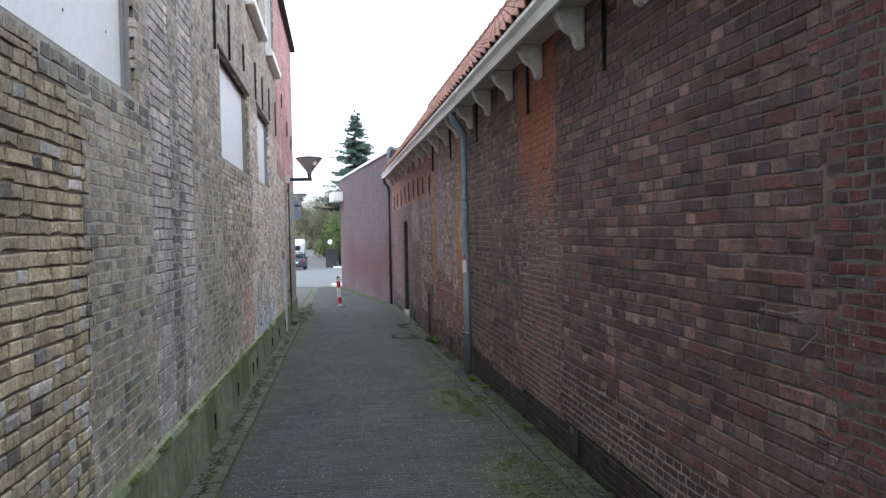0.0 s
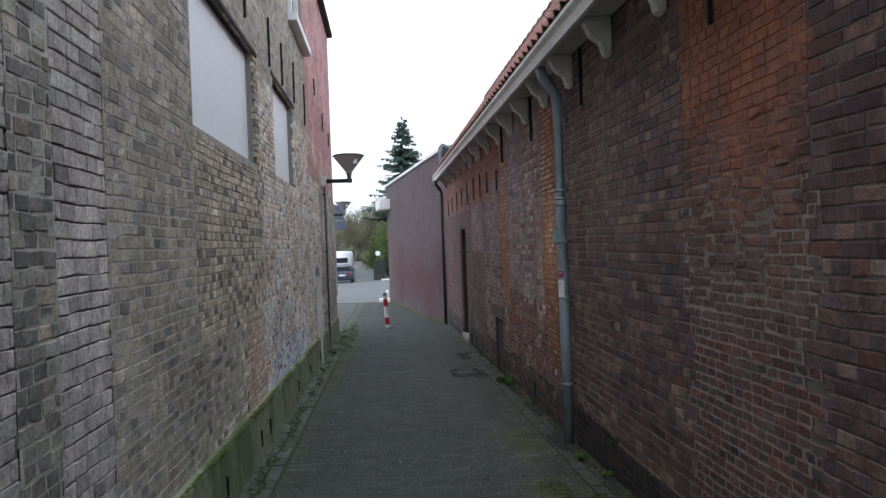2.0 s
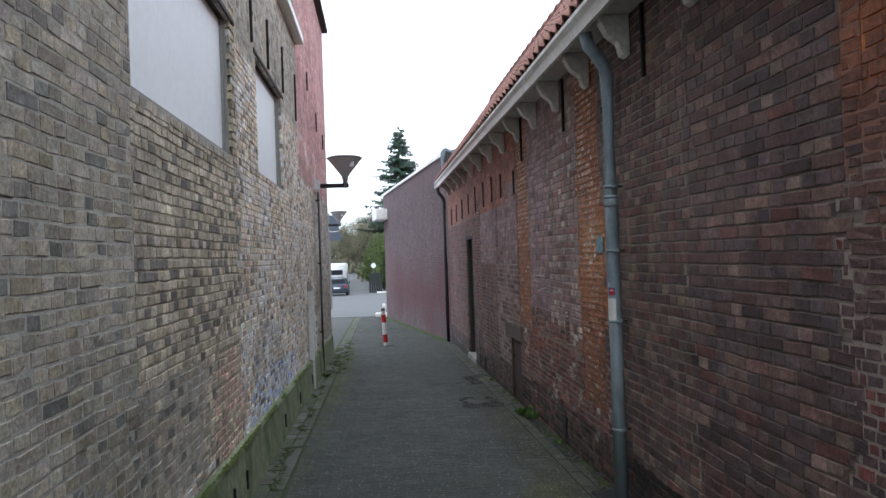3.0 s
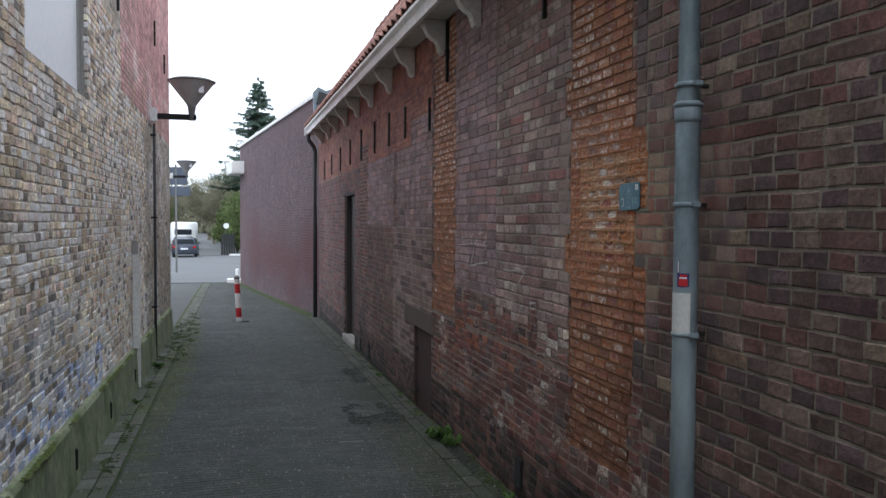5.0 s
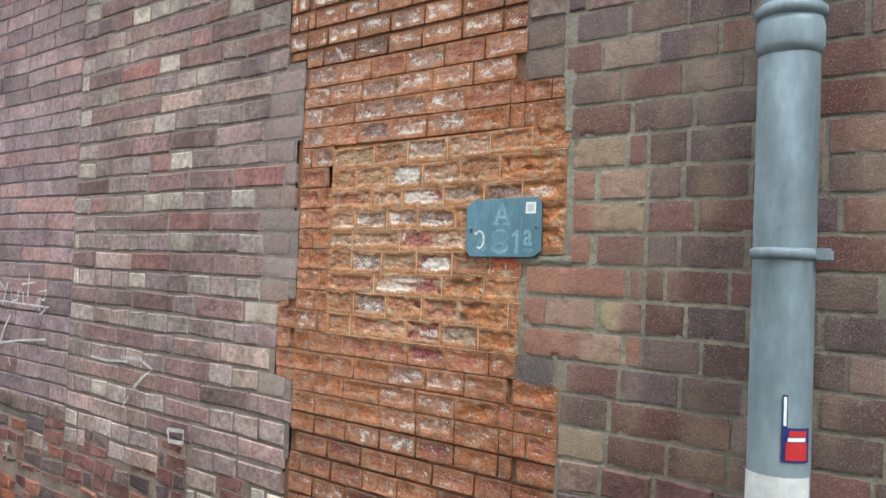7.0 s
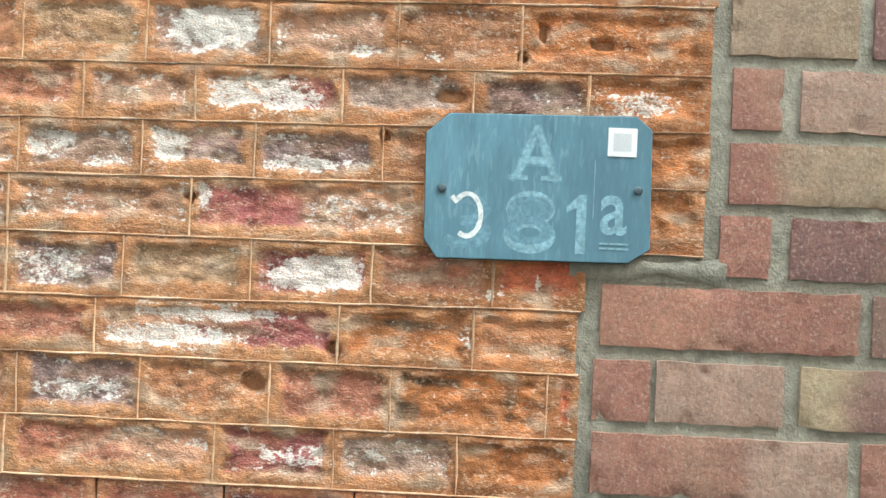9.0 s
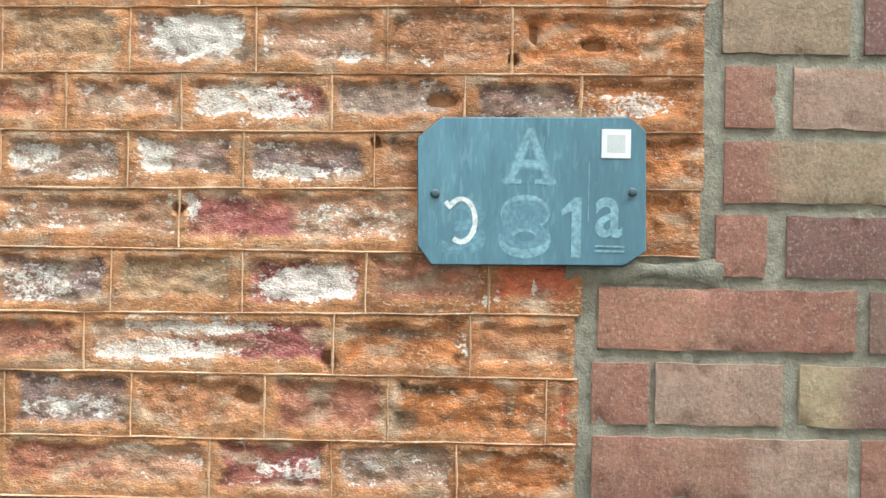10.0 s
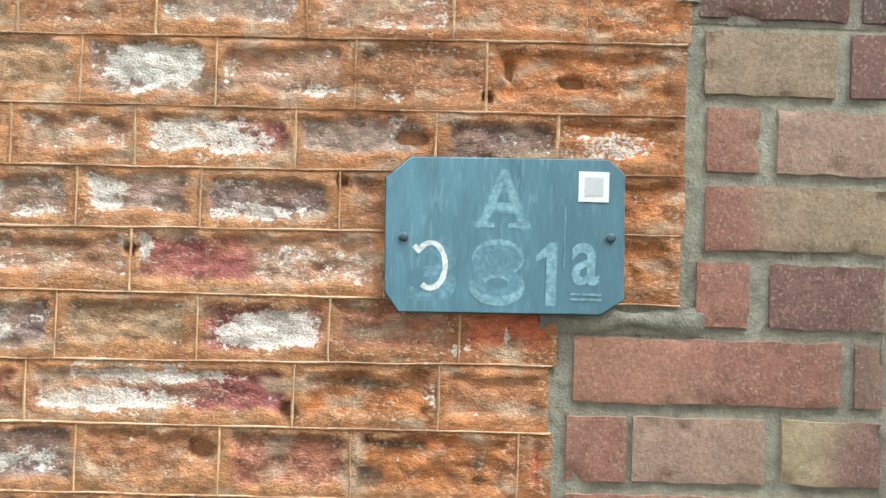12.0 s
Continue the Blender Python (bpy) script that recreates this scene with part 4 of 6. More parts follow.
def clouds(u, v, c):
    """Lightens the paler bricks beyond u = 8; pale bloom drifts over the far stretch of the old wall."""
    if u < 8.0 or v > 3.6 or c[0] < 0.3:
        return c
    # Plain lightening by one factor, before any bloom.
    c = (*(min(q * 1.14, 0.86) for q in c[:3]), c[3])
    if u < 10.3:
        return c
    k = noise.noise(Vector((u * 1.3, v * 2.1, 17))) + 0.6 * noise.noise(Vector((u * 4, v * 6, 9)))
    return (*mixed(c[:3], (0.80, 0.80, 0.79) if k > 0 else (0.40, 0.32, 0.22), min(abs(k) * 0.8, 0.6)), c[3] * (1 + k))


west.recolour(clouds)
wall_west = thing("wall_west", "old yellow-grey brick wall with patches and bricked-up openings", "wall", kind="structure")
holes = [(0.9, 4.45, 2.56, 4.35), (7.78, 10.22, 2.56, 3.62), (11.5, 13.35, 2.58, 3.68), (10.4, 12.2, 4.9, 6.3), (13.35, 15.15, 4.9, 6.3)]
core = bmesh.new()
yc, zc = sorted({-6, 21.3, *(v for h in holes for v in h[:2])}), sorted({-0.8, 6.7, *(v for h in holes for v in h[2:])})
for y0, y1 in zip(yc, yc[1:]):
    for z0, z1 in zip(zc, zc[1:]):
        if not any(h[0] <= (y0 + y1) / 2 <= h[1] and h[2] <= (z0 + z1) / 2 <= h[3] for h in holes):
            box(WEST - 0.34, WEST - 0.024, y0, y1, z0, z1, bm=core)
part("wall_core", core, FRAME_PAINT, wall_west, "masonry behind the brick face")
west.backing("mortar_bed", 0.005, wall_west, "weathered mortar joints")
west_near = near_and_rest(west, wall_west, lambda u, v: 5.0 < u < 7.6 and 0.9 < v < 2.4, 260, "joined rest of the old brickwork")
wall_red = thing("wall_end", "end wall of the red painted building", "wall", kind="structure")
part("end_face", box(-9, WEST - 0.03, 21.05, 21.3, -0.8, 6.7), REDWALL, wall_red)


def plinth():
    ys = np.arange(-6, 21.2, 0.9)
    verts, faces = [], []
    for k, y in enumerate(ys):
        w = 0.006 * noise.noise(Vector((y * 1.3, 0, 0)))
        z = floor_z(y)
        for x, h in ((WEST - 0.01, 0.435), (WEST + 0.028, 0.425), (WEST + 0.045 + w, 0.395), (WEST + 0.06 + w, 0.02), (WEST + 0.065, -0.08)):
            verts.append((x, y, z + h + w))
    for k in range(len(ys) - 1):
        faces += [(5 * k + i, 5 * k + i + 1, 5 * k + i + 6, 5 * k + i + 5) for i in range(4)]
    faces += [tuple(range(5)), tuple(range(len(verts) - 5, len(verts)))]
    return tagged(link_mesh("plinth", verts, faces, PLINTH), "low mossy green rendered plinth along the brick wall", "plinth", kind="structure")


plinth()
for y in (6.55, 8.1, 9.55, 10.05, 12.4, 13.9, 15.6):
    hole = thing("weep_hole", "narrow dark slot in the mossy plinth", "weep hole", group="slots in the plinth")
    part("slot", box(WEST + 0.03, WEST + 0.066, y, y + 0.035, floor_z(y) + 0.1, floor_z(y) + 0.24, 0.006), IRON, hole)


def boarded_window(name, y0, y1, z0, z1, lintel=True):
    w = thing(name, "blocked window closed with a pale grey-white board", "window", kind="structure")
    part("window_board", box(WEST - 0.10, WEST - 0.07, y0 + 0.02, y1 - 0.02, z0 + 0.02, z1 - 0.02, 0.002), BOARD, w)
    part("window_frame", box(WEST - 0.105, WEST - 0.05, y1 - 0.03, y1, z0, z1, 0.004), FRAME_PAINT, w)
    part("window_frame", box(WEST - 0.105, WEST - 0.05, y0, y0 + 0.03, z0, z1, 0.004), FRAME_PAINT, w)
    part("window_sill", box(WEST - 0.13, WEST - 0.004, y0, y1, z0 - 0.004, z0 + 0.012, 0.003), FRAME_PAINT, w)
    if lintel:
        part("lintel", box(WEST - 0.12, WEST + 0.012, y0 - 0.12, y1 + 0.18, z1 - 0.012, z1 + 0.03, 0.005), DARK_FRAME, w, "thin dark timber lintel")
    return w


w1 = boarded_window("window_1", 0.9, 4.45, 2.56, 4.35)
for yy, zz in ((2.9, 2.9), (3.2, 3.0), (3.5, 2.78), (3.85, 3.05), (4.15, 2.85)):
    part("nail", box(WEST - 0.071, WEST - 0.068, yy, yy + 0.012, zz, zz + 0.012), IRON, w1)
boarded_window("window_2", 7.78, 10.22, 2.56, 3.62)
boarded_window("window_3", 11.5, 13.35, 2.58, 3.68)


def upper_window(name, y0, y1, z0, z1):
    w = thing(name, "upstairs window in a white frame with a white sill", "window", kind="structure")
    part("pane", box(WEST - 0.12, WEST - 0.11, y0 + 0.06, y1 - 0.06, z0 + 0.06, z1), GLASS, w)
    for a, b in ((y0, y0 + 0.08), (y1 - 0.08, y1), ((y0 + y1) / 2 - 0.03, (y0 + y1) / 2 + 0.03)):
        part("window_frame", box(WEST - 0.14, WEST - 0.05, a, b, z0, z1, 0.004), WHITE_PAINT, w)
    part("window_frame", box(WEST - 0.14, WEST - 0.05, y0 + 0.08, y1 - 0.08, z0, z0 + 0.08, 0.004), WHITE_PAINT, w)
    part("window_sill", box(WEST - 0.1, WEST + 0.12, y0 - 0.12, y1 + 0.12, z0 - 0.11, z0, 0.01), WHITE_PAINT, w, "thick white sill")


upper_window("window_4", 10.4, 12.2, 4.9, 6.3)
upper_window("window_5", 13.35, 15.15, 4.9, 6.3)
roof_west = thing("roof_west", "dark roof edge over the tall brick building", "roof", kind="structure")
part("roof_slab", prism([(WEST + 0.12, 6.7), (WEST + 0.12, 6.78), (-6, 10.5), (-6, 6.7)], -6, 21.35, 'y'), DARK_FRAME, roof_west)


def wall_anchor(x, y, z0, z1, label="black iron wall anchor on old brickwork", lean=0.0):
    a = thing("wall_anchor", label, "wall anchor", (x, y, z0), group="wall anchors")
    h = z1 - z0
    part("bar", box(-0.012, 0.012, -0.014, 0.014, 0.0, h, 0.004), IRON, a)
    part("eye", box(-0.016, 0.016, -0.024, 0.024, h * 0.5 - 0.02, h * 0.5 + 0.02, 0.006), IRON, a)
    a.matrix_world = pose(x, y, z0, lean, 0, 0)
    return a


for y, z0, z1 in ((7.44, 3.54, 4.1), (8.48, 3.66, 4.25), (9.8, 3.82, 4.15), (11.25, 3.72, 4.24), (12.3, 3.73, 4.24), (13.55, 3.75, 4.3), (14.95, 3.66, 4.3)):
    wall_anchor(WEST + 0.012, y, z0, z1)
for y, z0, z1 in ((16.9, 4.5, 4.8), (18.6, 4.1, 4.45), (20.2, 4.0, 4.3)):
    wall_anchor(WEST + 0.012, y, z0, z1, "black iron wall anchor on red painted brickwork")

# ---- pink painted wall beyond ----
PA, PB = Vector((1.67, 23.05)), Vector((0.22, 35.7))
run = (PB - PA).length
pd = (PB - PA) / run
pink = Face(lambda u, v, d: np.stack([PA.x + pd.x * u - pd.y * -d, PA.y + pd.y * u + pd.x * -d, v], axis=1))
pink.zone(0.0, run, -1.0, 4.22, PINKCOAT)
pink.lay()
pink.recolour(lambda u, v, c: (*mixed(c[:3], (0.155, 0.07, 0.07), 1.1 - abs(v - 0.7) / 1.1 + 0.7 * noise.noise(Vector((u * 0.5, v * 0.8, 4)))), c[3]))
pink.recolour(lambda u, v, c: (*mixed(c[:3], (0.21, 0.145, 0.145), (u - 9.5) / 3 * (0.8 - abs(v - 1.2) / 3) + 0.3 * noise.noise(Vector((u * 0.6, v * 0.4, 8)))), c[3]))
pink.recolour(lambda u, v, c: (c[0] * 0.66, c[1] * 0.60, c[2] * 0.64, c[3]))
wall_pink = thing("wall_pink", "long painted brick wall in faded purple-pink", "wall", kind="structure")
pink.backing("mortar_bed", 0.004, wall_pink, "painted joints")
pink.stuff("brickwork", pink.bricks, PAINTED, wall_pink, "faded painted bricks")
nrm = Vector((pd.y, -pd.x))
cm = bmesh.new()
for z0, z1 in ((-1.1, 4.2),):
    pts = [PA + nrm * 0.03, PB + nrm * 0.03, PB + nrm * 6, PA + nrm * 6]
    prism([(p.x, p.y) for p in pts], z0, z1, 'z', cm)
part("wall_core", cm, PINK, wall_pink)
pts = [PA - nrm * 0.05, PB - nrm * 0.05 + pd * 0.06, PB + nrm * 0.25 + pd * 0.06, PA + nrm * 0.25]
part("coping", prism([(p.x, p.y) for p in pts], 4.215, 4.30, 'z'), WHITE_PAINT, wall_pink, "pale weathered coping")
pts = [PA + pd * 11.6 - nrm * 0.42, PB - nrm * 0.42 + pd * 0.5, PB + nrm * 1.6 + pd * 0.5, PA + pd * 11.6 + nrm * 0.02]
canopy = thing("door_canopy", "flat white concrete canopy at the corner of the painted wall", "canopy")
part("slab", prism([(p.x, p.y) for p in pts], 3.28, 3.66, 'z'), WHITE_PAINT, canopy)
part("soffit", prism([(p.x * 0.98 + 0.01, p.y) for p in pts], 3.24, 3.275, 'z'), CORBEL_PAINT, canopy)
step = thing("door_step", "pale stone step at the corner of the painted wall", "step")
part("stone", box(-0.25, 0.35, 35.75, 36.3, floor_z(36) - 0.05, floor_z(36) + 0.13, 0.02), WHITE_PAINT, step)
vent = thing("flashing", "crumpled grey-blue metal flashing at the wall corner", "flashing")
part("sheet", prism([(1.56, 3.72), (1.54, 4.26), (1.64, 4.37), (1.80, 4.30), (1.95, 4.35), (2.1, 4.1), (1.85, 3.8)], 22.94, 23.02, "y"), ZINC, vent)
part("fold", prism([(1.60, 4.02), (1.66, 4.28), (1.84, 4.22), (1.76, 4.0)], 22.90, 22.94, "y"), ZINC_DARK, vent)


# ---- eaves and roof of the east building ----
def rise(y):
    return 0.0095 * y


def eave_piece(outline, y0, y1, bm=None):
    """An outline of (x, z) drawn along the gently rising eaves."""
    bm = bm or bmesh.new()
    a, b = [bm.verts.new((x, y0, z + rise(y0))) for x, z in outline], [bm.verts.new((x, y1, z + rise(y1))) for x, z in outline]
    n = len(outline)
    bm.faces.new(a), bm.faces.new(b[::-1])
    for i in range(n):
        bm.faces.new((a[i], b[i], b[(i + 1) % n], a[(i + 1) % n]))
    return bm


eaves = thing("eaves_gutter", "white painted timber box gutter under red roof tiles", "gutter", kind="structure")
part("gutter_board", eave_piece([(1.40, 3.165), (1.43, 3.165), (1.45, 3.19), (1.45, 3.30), (1.36, 3.30), (1.36, 3.27), (1.39, 3.24)], -6, 22.9), WHITE_PAINT, eaves)
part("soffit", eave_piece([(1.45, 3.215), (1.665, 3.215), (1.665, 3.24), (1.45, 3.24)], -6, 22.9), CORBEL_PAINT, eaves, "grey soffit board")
part("end_board", eave_piece([(1.36, 3.16), (1.67, 3.16), (1.9, 3.6), (1.36, 3.31)], 22.9, 22.93), WHITE_PAINT, eaves)


def corbel_shape():
    o = [(1.665, 2.945), (1.645, 2.935), (1.615, 2.95), (1.60, 2.985), (1.60, 3.02), (1.585, 3.045), (1.545, 3.06), (1.515, 3.085), (1.505, 3.12), (1.49, 3.15), (1.47, 3.165), (1.47, 3.213), (1.665, 3.213)]
    bm = prism(o, -0.045, 0.045, 'y')
    bmesh.ops.bevel(bm, geom=[e for e in bm.edges if abs(e.verts[0].co.y - e.verts[1].co.y) < 1e-4], offset=0.006, segments=1, affect='EDGES')
    return bm


corbel = thing("corbel", "weathered grey-white carved timber bracket under the gutter", "bracket", (0, 1.8, rise(1.8)), group="brackets under the gutter")
part("bracket", corbel_shape(), CORBEL_PAINT, corbel)
for y in (2.85, 3.9, 4.97, 6.04, 7.09, 8.12, 9.23, 10.22, 11.25, 12.27, 13.22, 14.35, 15.46, 16.64, 17.75, 18.9, 20.0, 21.1, 22.2):
    copy_thing(corbel, pose(0, y, rise(y)))

SLOPE = radians(53)
roof_east = thing("roof_east", "steep roof of weathered red-orange clay pantiles", "roof", kind="structure")
part("roof_deck", eave_piece([(1.40, 3.305), (1.40 + 1.45, 3.305 + 1.45 * math.tan(SLOPE)), (4.4, 3.32)], -6, 22.9), DARK_FRAME, roof_east)
TW, TL = 0.21, 0.30


def tile_mesh():
    prof = [(0.0, 0.012), (0.03, 0.035), (0.065, 0.045), (0.10, 0.03), (0.15, 0.008), (0.20, 0.004), (0.225, 0.014)]
    v, f = [], []
    for s, lift in ((0.0, 0.018), (TL + 0.04, 0.0)):
        for p, h in prof:
            for k in (0, -0.014):
                v.append((p, s, h + lift + k))
    n = len(prof) * 2
    for i in range(0, n - 2, 2):
        f += [(i, i + 2, n + i + 2, n + i), (i + 1, n + i + 1, n + i + 3, i + 3), (i, i + 1, i + 3, i + 2)]
    return v, f


def roof_tiles():
    v, f = tile_mesh()
    me = bpy.data.meshes.new("roof_tile")
    me.from_pydata(v, [], f)
    me.materials.append(TILE)
    frame_m = Matrix(((0, math.cos(SLOPE), -math.sin(SLOPE), 0), (1, 0, 0, 0), (0, math.sin(SLOPE), math.cos(SLOPE), 0), (0, 0, 0, 1)))
    arr = np.array(v)
    rest_v, rest_f, count = [], [], 0
    for row in range(8):
        for k in range(int(28.8 / TW)):
            y = -5.95 + k * TW + 0.0
            s = 0.01 + row * TL
            x, z = 1.375 + s * math.cos(SLOPE), 3.305 + rise(y) + s * math.sin(SLOPE)
            m = Matrix.Translation((x, y, z)) @ frame_m @ pose(0, 0, 0, RNG.normal(0, 0.8), RNG.normal(0, 1.0), RNG.normal(0, 0.8))
            if row < 2 and 7.0 < y < 22.8 and count < 160:
                ob = new("roof_tile", me)
                ob.parent = roof_east
                ob.matrix_local = m
                count += 1
            else:
                b = len(rest_v)
                rest_v += [tuple(m @ Vector(p)) for p in v]
                rest_f += [tuple(i + b for i in q) for q in f]
    tagged(link_mesh("tiling", rest_v, rest_f, TILE, roof_east, "joined rest of the pantiles"), kind="stuff")


roof_tiles()
for k in range(64):
    y = -5.9 + k * 0.45
    rz = 3.305 + 1.45 * math.tan(SLOPE) + rise(y)
    part("ridge_tile", tube([(2.85, y, rz + 0.01), (2.85, y + 0.06, rz + 0.03), (2.85, y + 0.46, rz + 0.01)], [0.13, 0.115, 0.10], 10), TILE, roof_east)
for y, z0, z1 in ((2.35, 2.75, 3.2), (4.55, 2.76, 3.22), (6.48, 2.78, 3.27), (8.93, 2.83, 3.29), (11.05, 2.83, 3.3), (13.12, 2.82, 3.32)):
    wall_anchor(EAST - 0.012, y, z0, z1)


def slit(y, z0, z1):
    s = thing("wall_anchor", "slim black iron wall anchor in the orange brick band", "wall anchor", (EAST - 0.008, y, z0), group="slim wall anchors")
    part("bar", box(-0.012, 0.012, -0.02, 0.02, 0, z1 - z0, 0.005), IRON, s)


for y, z0, z1 in ((13.72, 2.49, 2.78), (14.74, 2.52, 2.84), (15.6, 2.52, 2.89), (16.52, 2.51, 2.9), (17.57, 2.51, 2.92), (18.6, 2.51, 2.88), (19.7, 2.48, 2.87), (20.86, 2.48, 2.83), (21.95, 2.44, 2.81)):
    slit(y, z0, z1)


# ---- downpipes ----
def arc_patch(r, a0, a1, z0, z1, n=14):
    bm = bmesh.new()
    rows = [[bm.verts.new((r * math.cos(radians(a0 + (a1 - a0) * k / n)), r * math.sin(radians(a0 + (a1 - a0) * k / n)), z)) for k in range(n + 1)] for z in (z0, z1)]
    for k in range(n):
        bm.faces.new((rows[0][k], rows[0][k + 1], rows[1][k + 1], rows[1][k]))
    return bm


PX, PY, PR = 1.592, 9.484, 0.045
foot = floor_z(PY)
pipe = thing("downpipe", "blue-grey metal downpipe fixed to the brick wall", "downpipe", (PX, PY, 0))
part("pipe", tube([(0, 0, foot - 0.02), (0, 0, 1.0), (0, 0, 2.1), (0, 0, 2.93), (-0.01, 0, 3.02), (-0.06, 0, 3.10), (-0.12, 0, 3.17), (-0.14, 0, 3.26)], PR, 24), ZINC, pipe, smooth=True)
for z, w, r in ((2.085, 0.06, 0.0495), (2.122, 0.022, 0.053)):
    part("socket", tube([(0, 0, z - w / 2), (0, 0, z - w / 4), (0, 0, z + w / 4), (0, 0, z + w / 2)], [PR + 0.001, r, r, PR + 0.001], 24), ZINC, pipe, smooth=True)
for z in (2.195, 1.752, 1.268, 0.52):
    c = part("clip", tube([(0, 0, z - 0.009), (0, 0, z - 0.005), (0, 0, z + 0.005), (0, 0, z + 0.009)], [PR, PR + 0.005, PR + 0.005, PR], 24), ZINC, pipe, "galvanised pipe clip", smooth=True)
    part("lug", box(-0.012, 0.02, -0.066, -0.045, z - 0.010, z + 0.010, 0.003), ZINC, c)
    part("spike", box(0.03, 0.092, -0.012, 0.012, z - 0.006, z + 0.006), IRON, c)
part("white_tape", arc_patch(PR + 0.0012, 112, 262, 1.275, 1.424), TAPE_WHITE, pipe, "band of torn white tape")
st = part("sticker", arc_patch(PR + 0.0018, 200, 254, 1.447, 1.497), NAVY, pipe, "small red and blue sticker")
part("red_field", arc_patch(PR + 0.0024, 207, 248, 1.450, 1.476), RED_PAINT, st)
part("red_field", arc_patch(PR + 0.0024, 212, 246, 1.484, 1.493), RED_PAINT, st)
part("white_letters", arc_patch(PR + 0.0026, 210, 244, 1.4775, 1.483), STICKER, st)
part("blue_tail", arc_patch(PR + 0.0018, 200, 209, 1.497, 1.545), NAVY, st)
part("white_tail", arc_patch(PR + 0.0024, 202, 207, 1.50, 1.542), STICKER, st)
shoe = thing("pipe_gully", "dark gully pit at the foot of the downpipe", "drain")
part("pit", box(1.46, 1.66, 9.25, 9.8, foot - 0.03, foot + 0.006, 0.004), IRON, shoe)

pipe2 = thing("downpipe", "slim dark downpipe where brick wall meets painted wall", "downpipe", (1.57, 22.85, 0))
part("pipe", tube([(0, 0, floor_z(23) - 0.02), (0, 0, 1.5), (0, 0, 3.05), (-0.03, -0.01, 3.15), (-0.13, -0.04, 3.27), (-0.15, -0.05, 3.4)], 0.042, 16), ZINC_DARK, pipe2, smooth=True)
for z in (0.6, 1.9, 2.9):
    part("clip", tube([(0, 0, z - 0.01), (0, 0, z + 0.01)], 0.047, 16), ZINC_DARK, pipe2, smooth=True)

pipe3 = thing("downpipe", "thin dark downpipe on the old yellow-grey wall", "downpipe", (WEST + 0.05, 18.0, 0))
part("pipe", tube([(0, 0, floor_z(18) - 0.02), (0, 0, 1.5), (0, 0, 2.95)], 0.018, 14), ZINC_DARK, pipe3, smooth=True)
for z in (0.5, 1.7, 2.8):
    part("clip", box(-0.05, 0.022, -0.022, 0.022, z - 0.012, z + 0.012, 0.003), IRON, pipe3)
cond = thing("conduit", "pale grey upright cable cover on the old wall", "conduit")
part("cover", box(WEST + 0.004, WEST + 0.08, 15.88, 15.95, floor_z(15.9) - 0.01, 1.3, 0.008), CORBEL_PAINT, cond)
part("cap", box(WEST + 0.002, WEST + 0.062, 15.885, 15.945, 1.3, 1.45, 0.008), FRAME_PAINT, cond)

# ---- number plate ----
plate = thing("number_plate", "faded blue metal number plate screwed to orange bricks", "sign")
out = [(149, 1841), (130, 1858), (-24, 1861), (-37, 1850), (-39, 1752), (-21, 1740), (136, 1738), (147, 1753)]
ol = [(10 + a / 1000, b / 1000) for a, b in out]
pb = prism(ol, EAST - 0.0075, EAST - 0.0045, 'x')
bmesh.ops.bevel(pb, geom=list(pb.edges), offset=0.0007, segments=1, affect='EDGES')
part("sheet", pb, PLATE, plate)
mid_u, mid_v = 10.055, 1.799
part("back_rim", prism([(mid_u + (a - mid_u) * 1.006, mid_v + (b - mid_v) * 1.01) for a, b in ol], EAST - 0.0044, EAST - 0.003, 'x'), PLATE_EDGE, plate)
for u, v in ((10.134, 1.796), (9.973, 1.800)):
    part("screw", tube([(EAST - 0.0075, u, v), (EAST - 0.0092, u, v), (EAST - 0.0098, u, v)], [0.0038, 0.0036, 0.002], 14), SCREW, plate, "steel screw", smooth=True)
FRONT = EAST - 0.0076


def lettered(name, text, u, v, height, wide, material, parent, lift, bold=0.0):
    """Flat letters on the plate: u, v are the left foot of the text, in metres along the wall and up."""
    cu = bpy.data.curves.new(name, 'FONT')
    cu.body, cu.size, cu.extrude, cu.offset, cu.resolution_u = text, 1.0, 0.0, bold, 4
    tmp = new(name, cu)
    bpy.context.view_layer.update()
    me = bpy.data.meshes.new_from_object(tmp.evaluated_get(bpy.context.evaluated_depsgraph_get()))
    bpy.data.objects.remove(tmp)
    xs, ys = [p.co.x for p in me.vertices], [p.co.y for p in me.vertices]
    x0, x1, y0, y1 = min(xs), max(xs), min(ys), max(ys)
    for p in me.vertices:
        a, b = (p.co.x - x0) / (x1 - x0), (p.co.y - y0) / (y1 - y0)
        p.co = (FRONT - lift, u - a * wide, v + b * height)
    me.materials.append(material)
    ob = new(name, me)
    ob.parent = parent
    return ob


lettered("letter_shadow", "A", 10.080, 1.8035, 0.048, 0.046, FADED_BLUE, plate, 0.00005, 0.02)
lettered("letter", "A", 10.077, 1.8055, 0.045, 0.040, WORN_BLUE, plate, 0.0002)
for a, b in ((0.080, 0.064), (0.053, 0.036)):
    part("serif", box(FRONT - 0.0003, FRONT - 0.0002, 10 + b, 10 + a, 1.8052, 1.8090), WORN_BLUE, plate)
lettered("digit_shadow", "3", 10.128, 1.746, 0.046, 0.036, FADED_BLUE, plate, 0.00005, 0.02)
lettered("digit", "8", 10.082, 1.7445, 0.052, 0.043, WORN_BLUE, plate, 0.0002, 0.015)
lettered("digit_shadow", "8", 10.081, 1.752, 0.040, 0.040, FADED_BLUE, plate, 0.00025, 0.01)
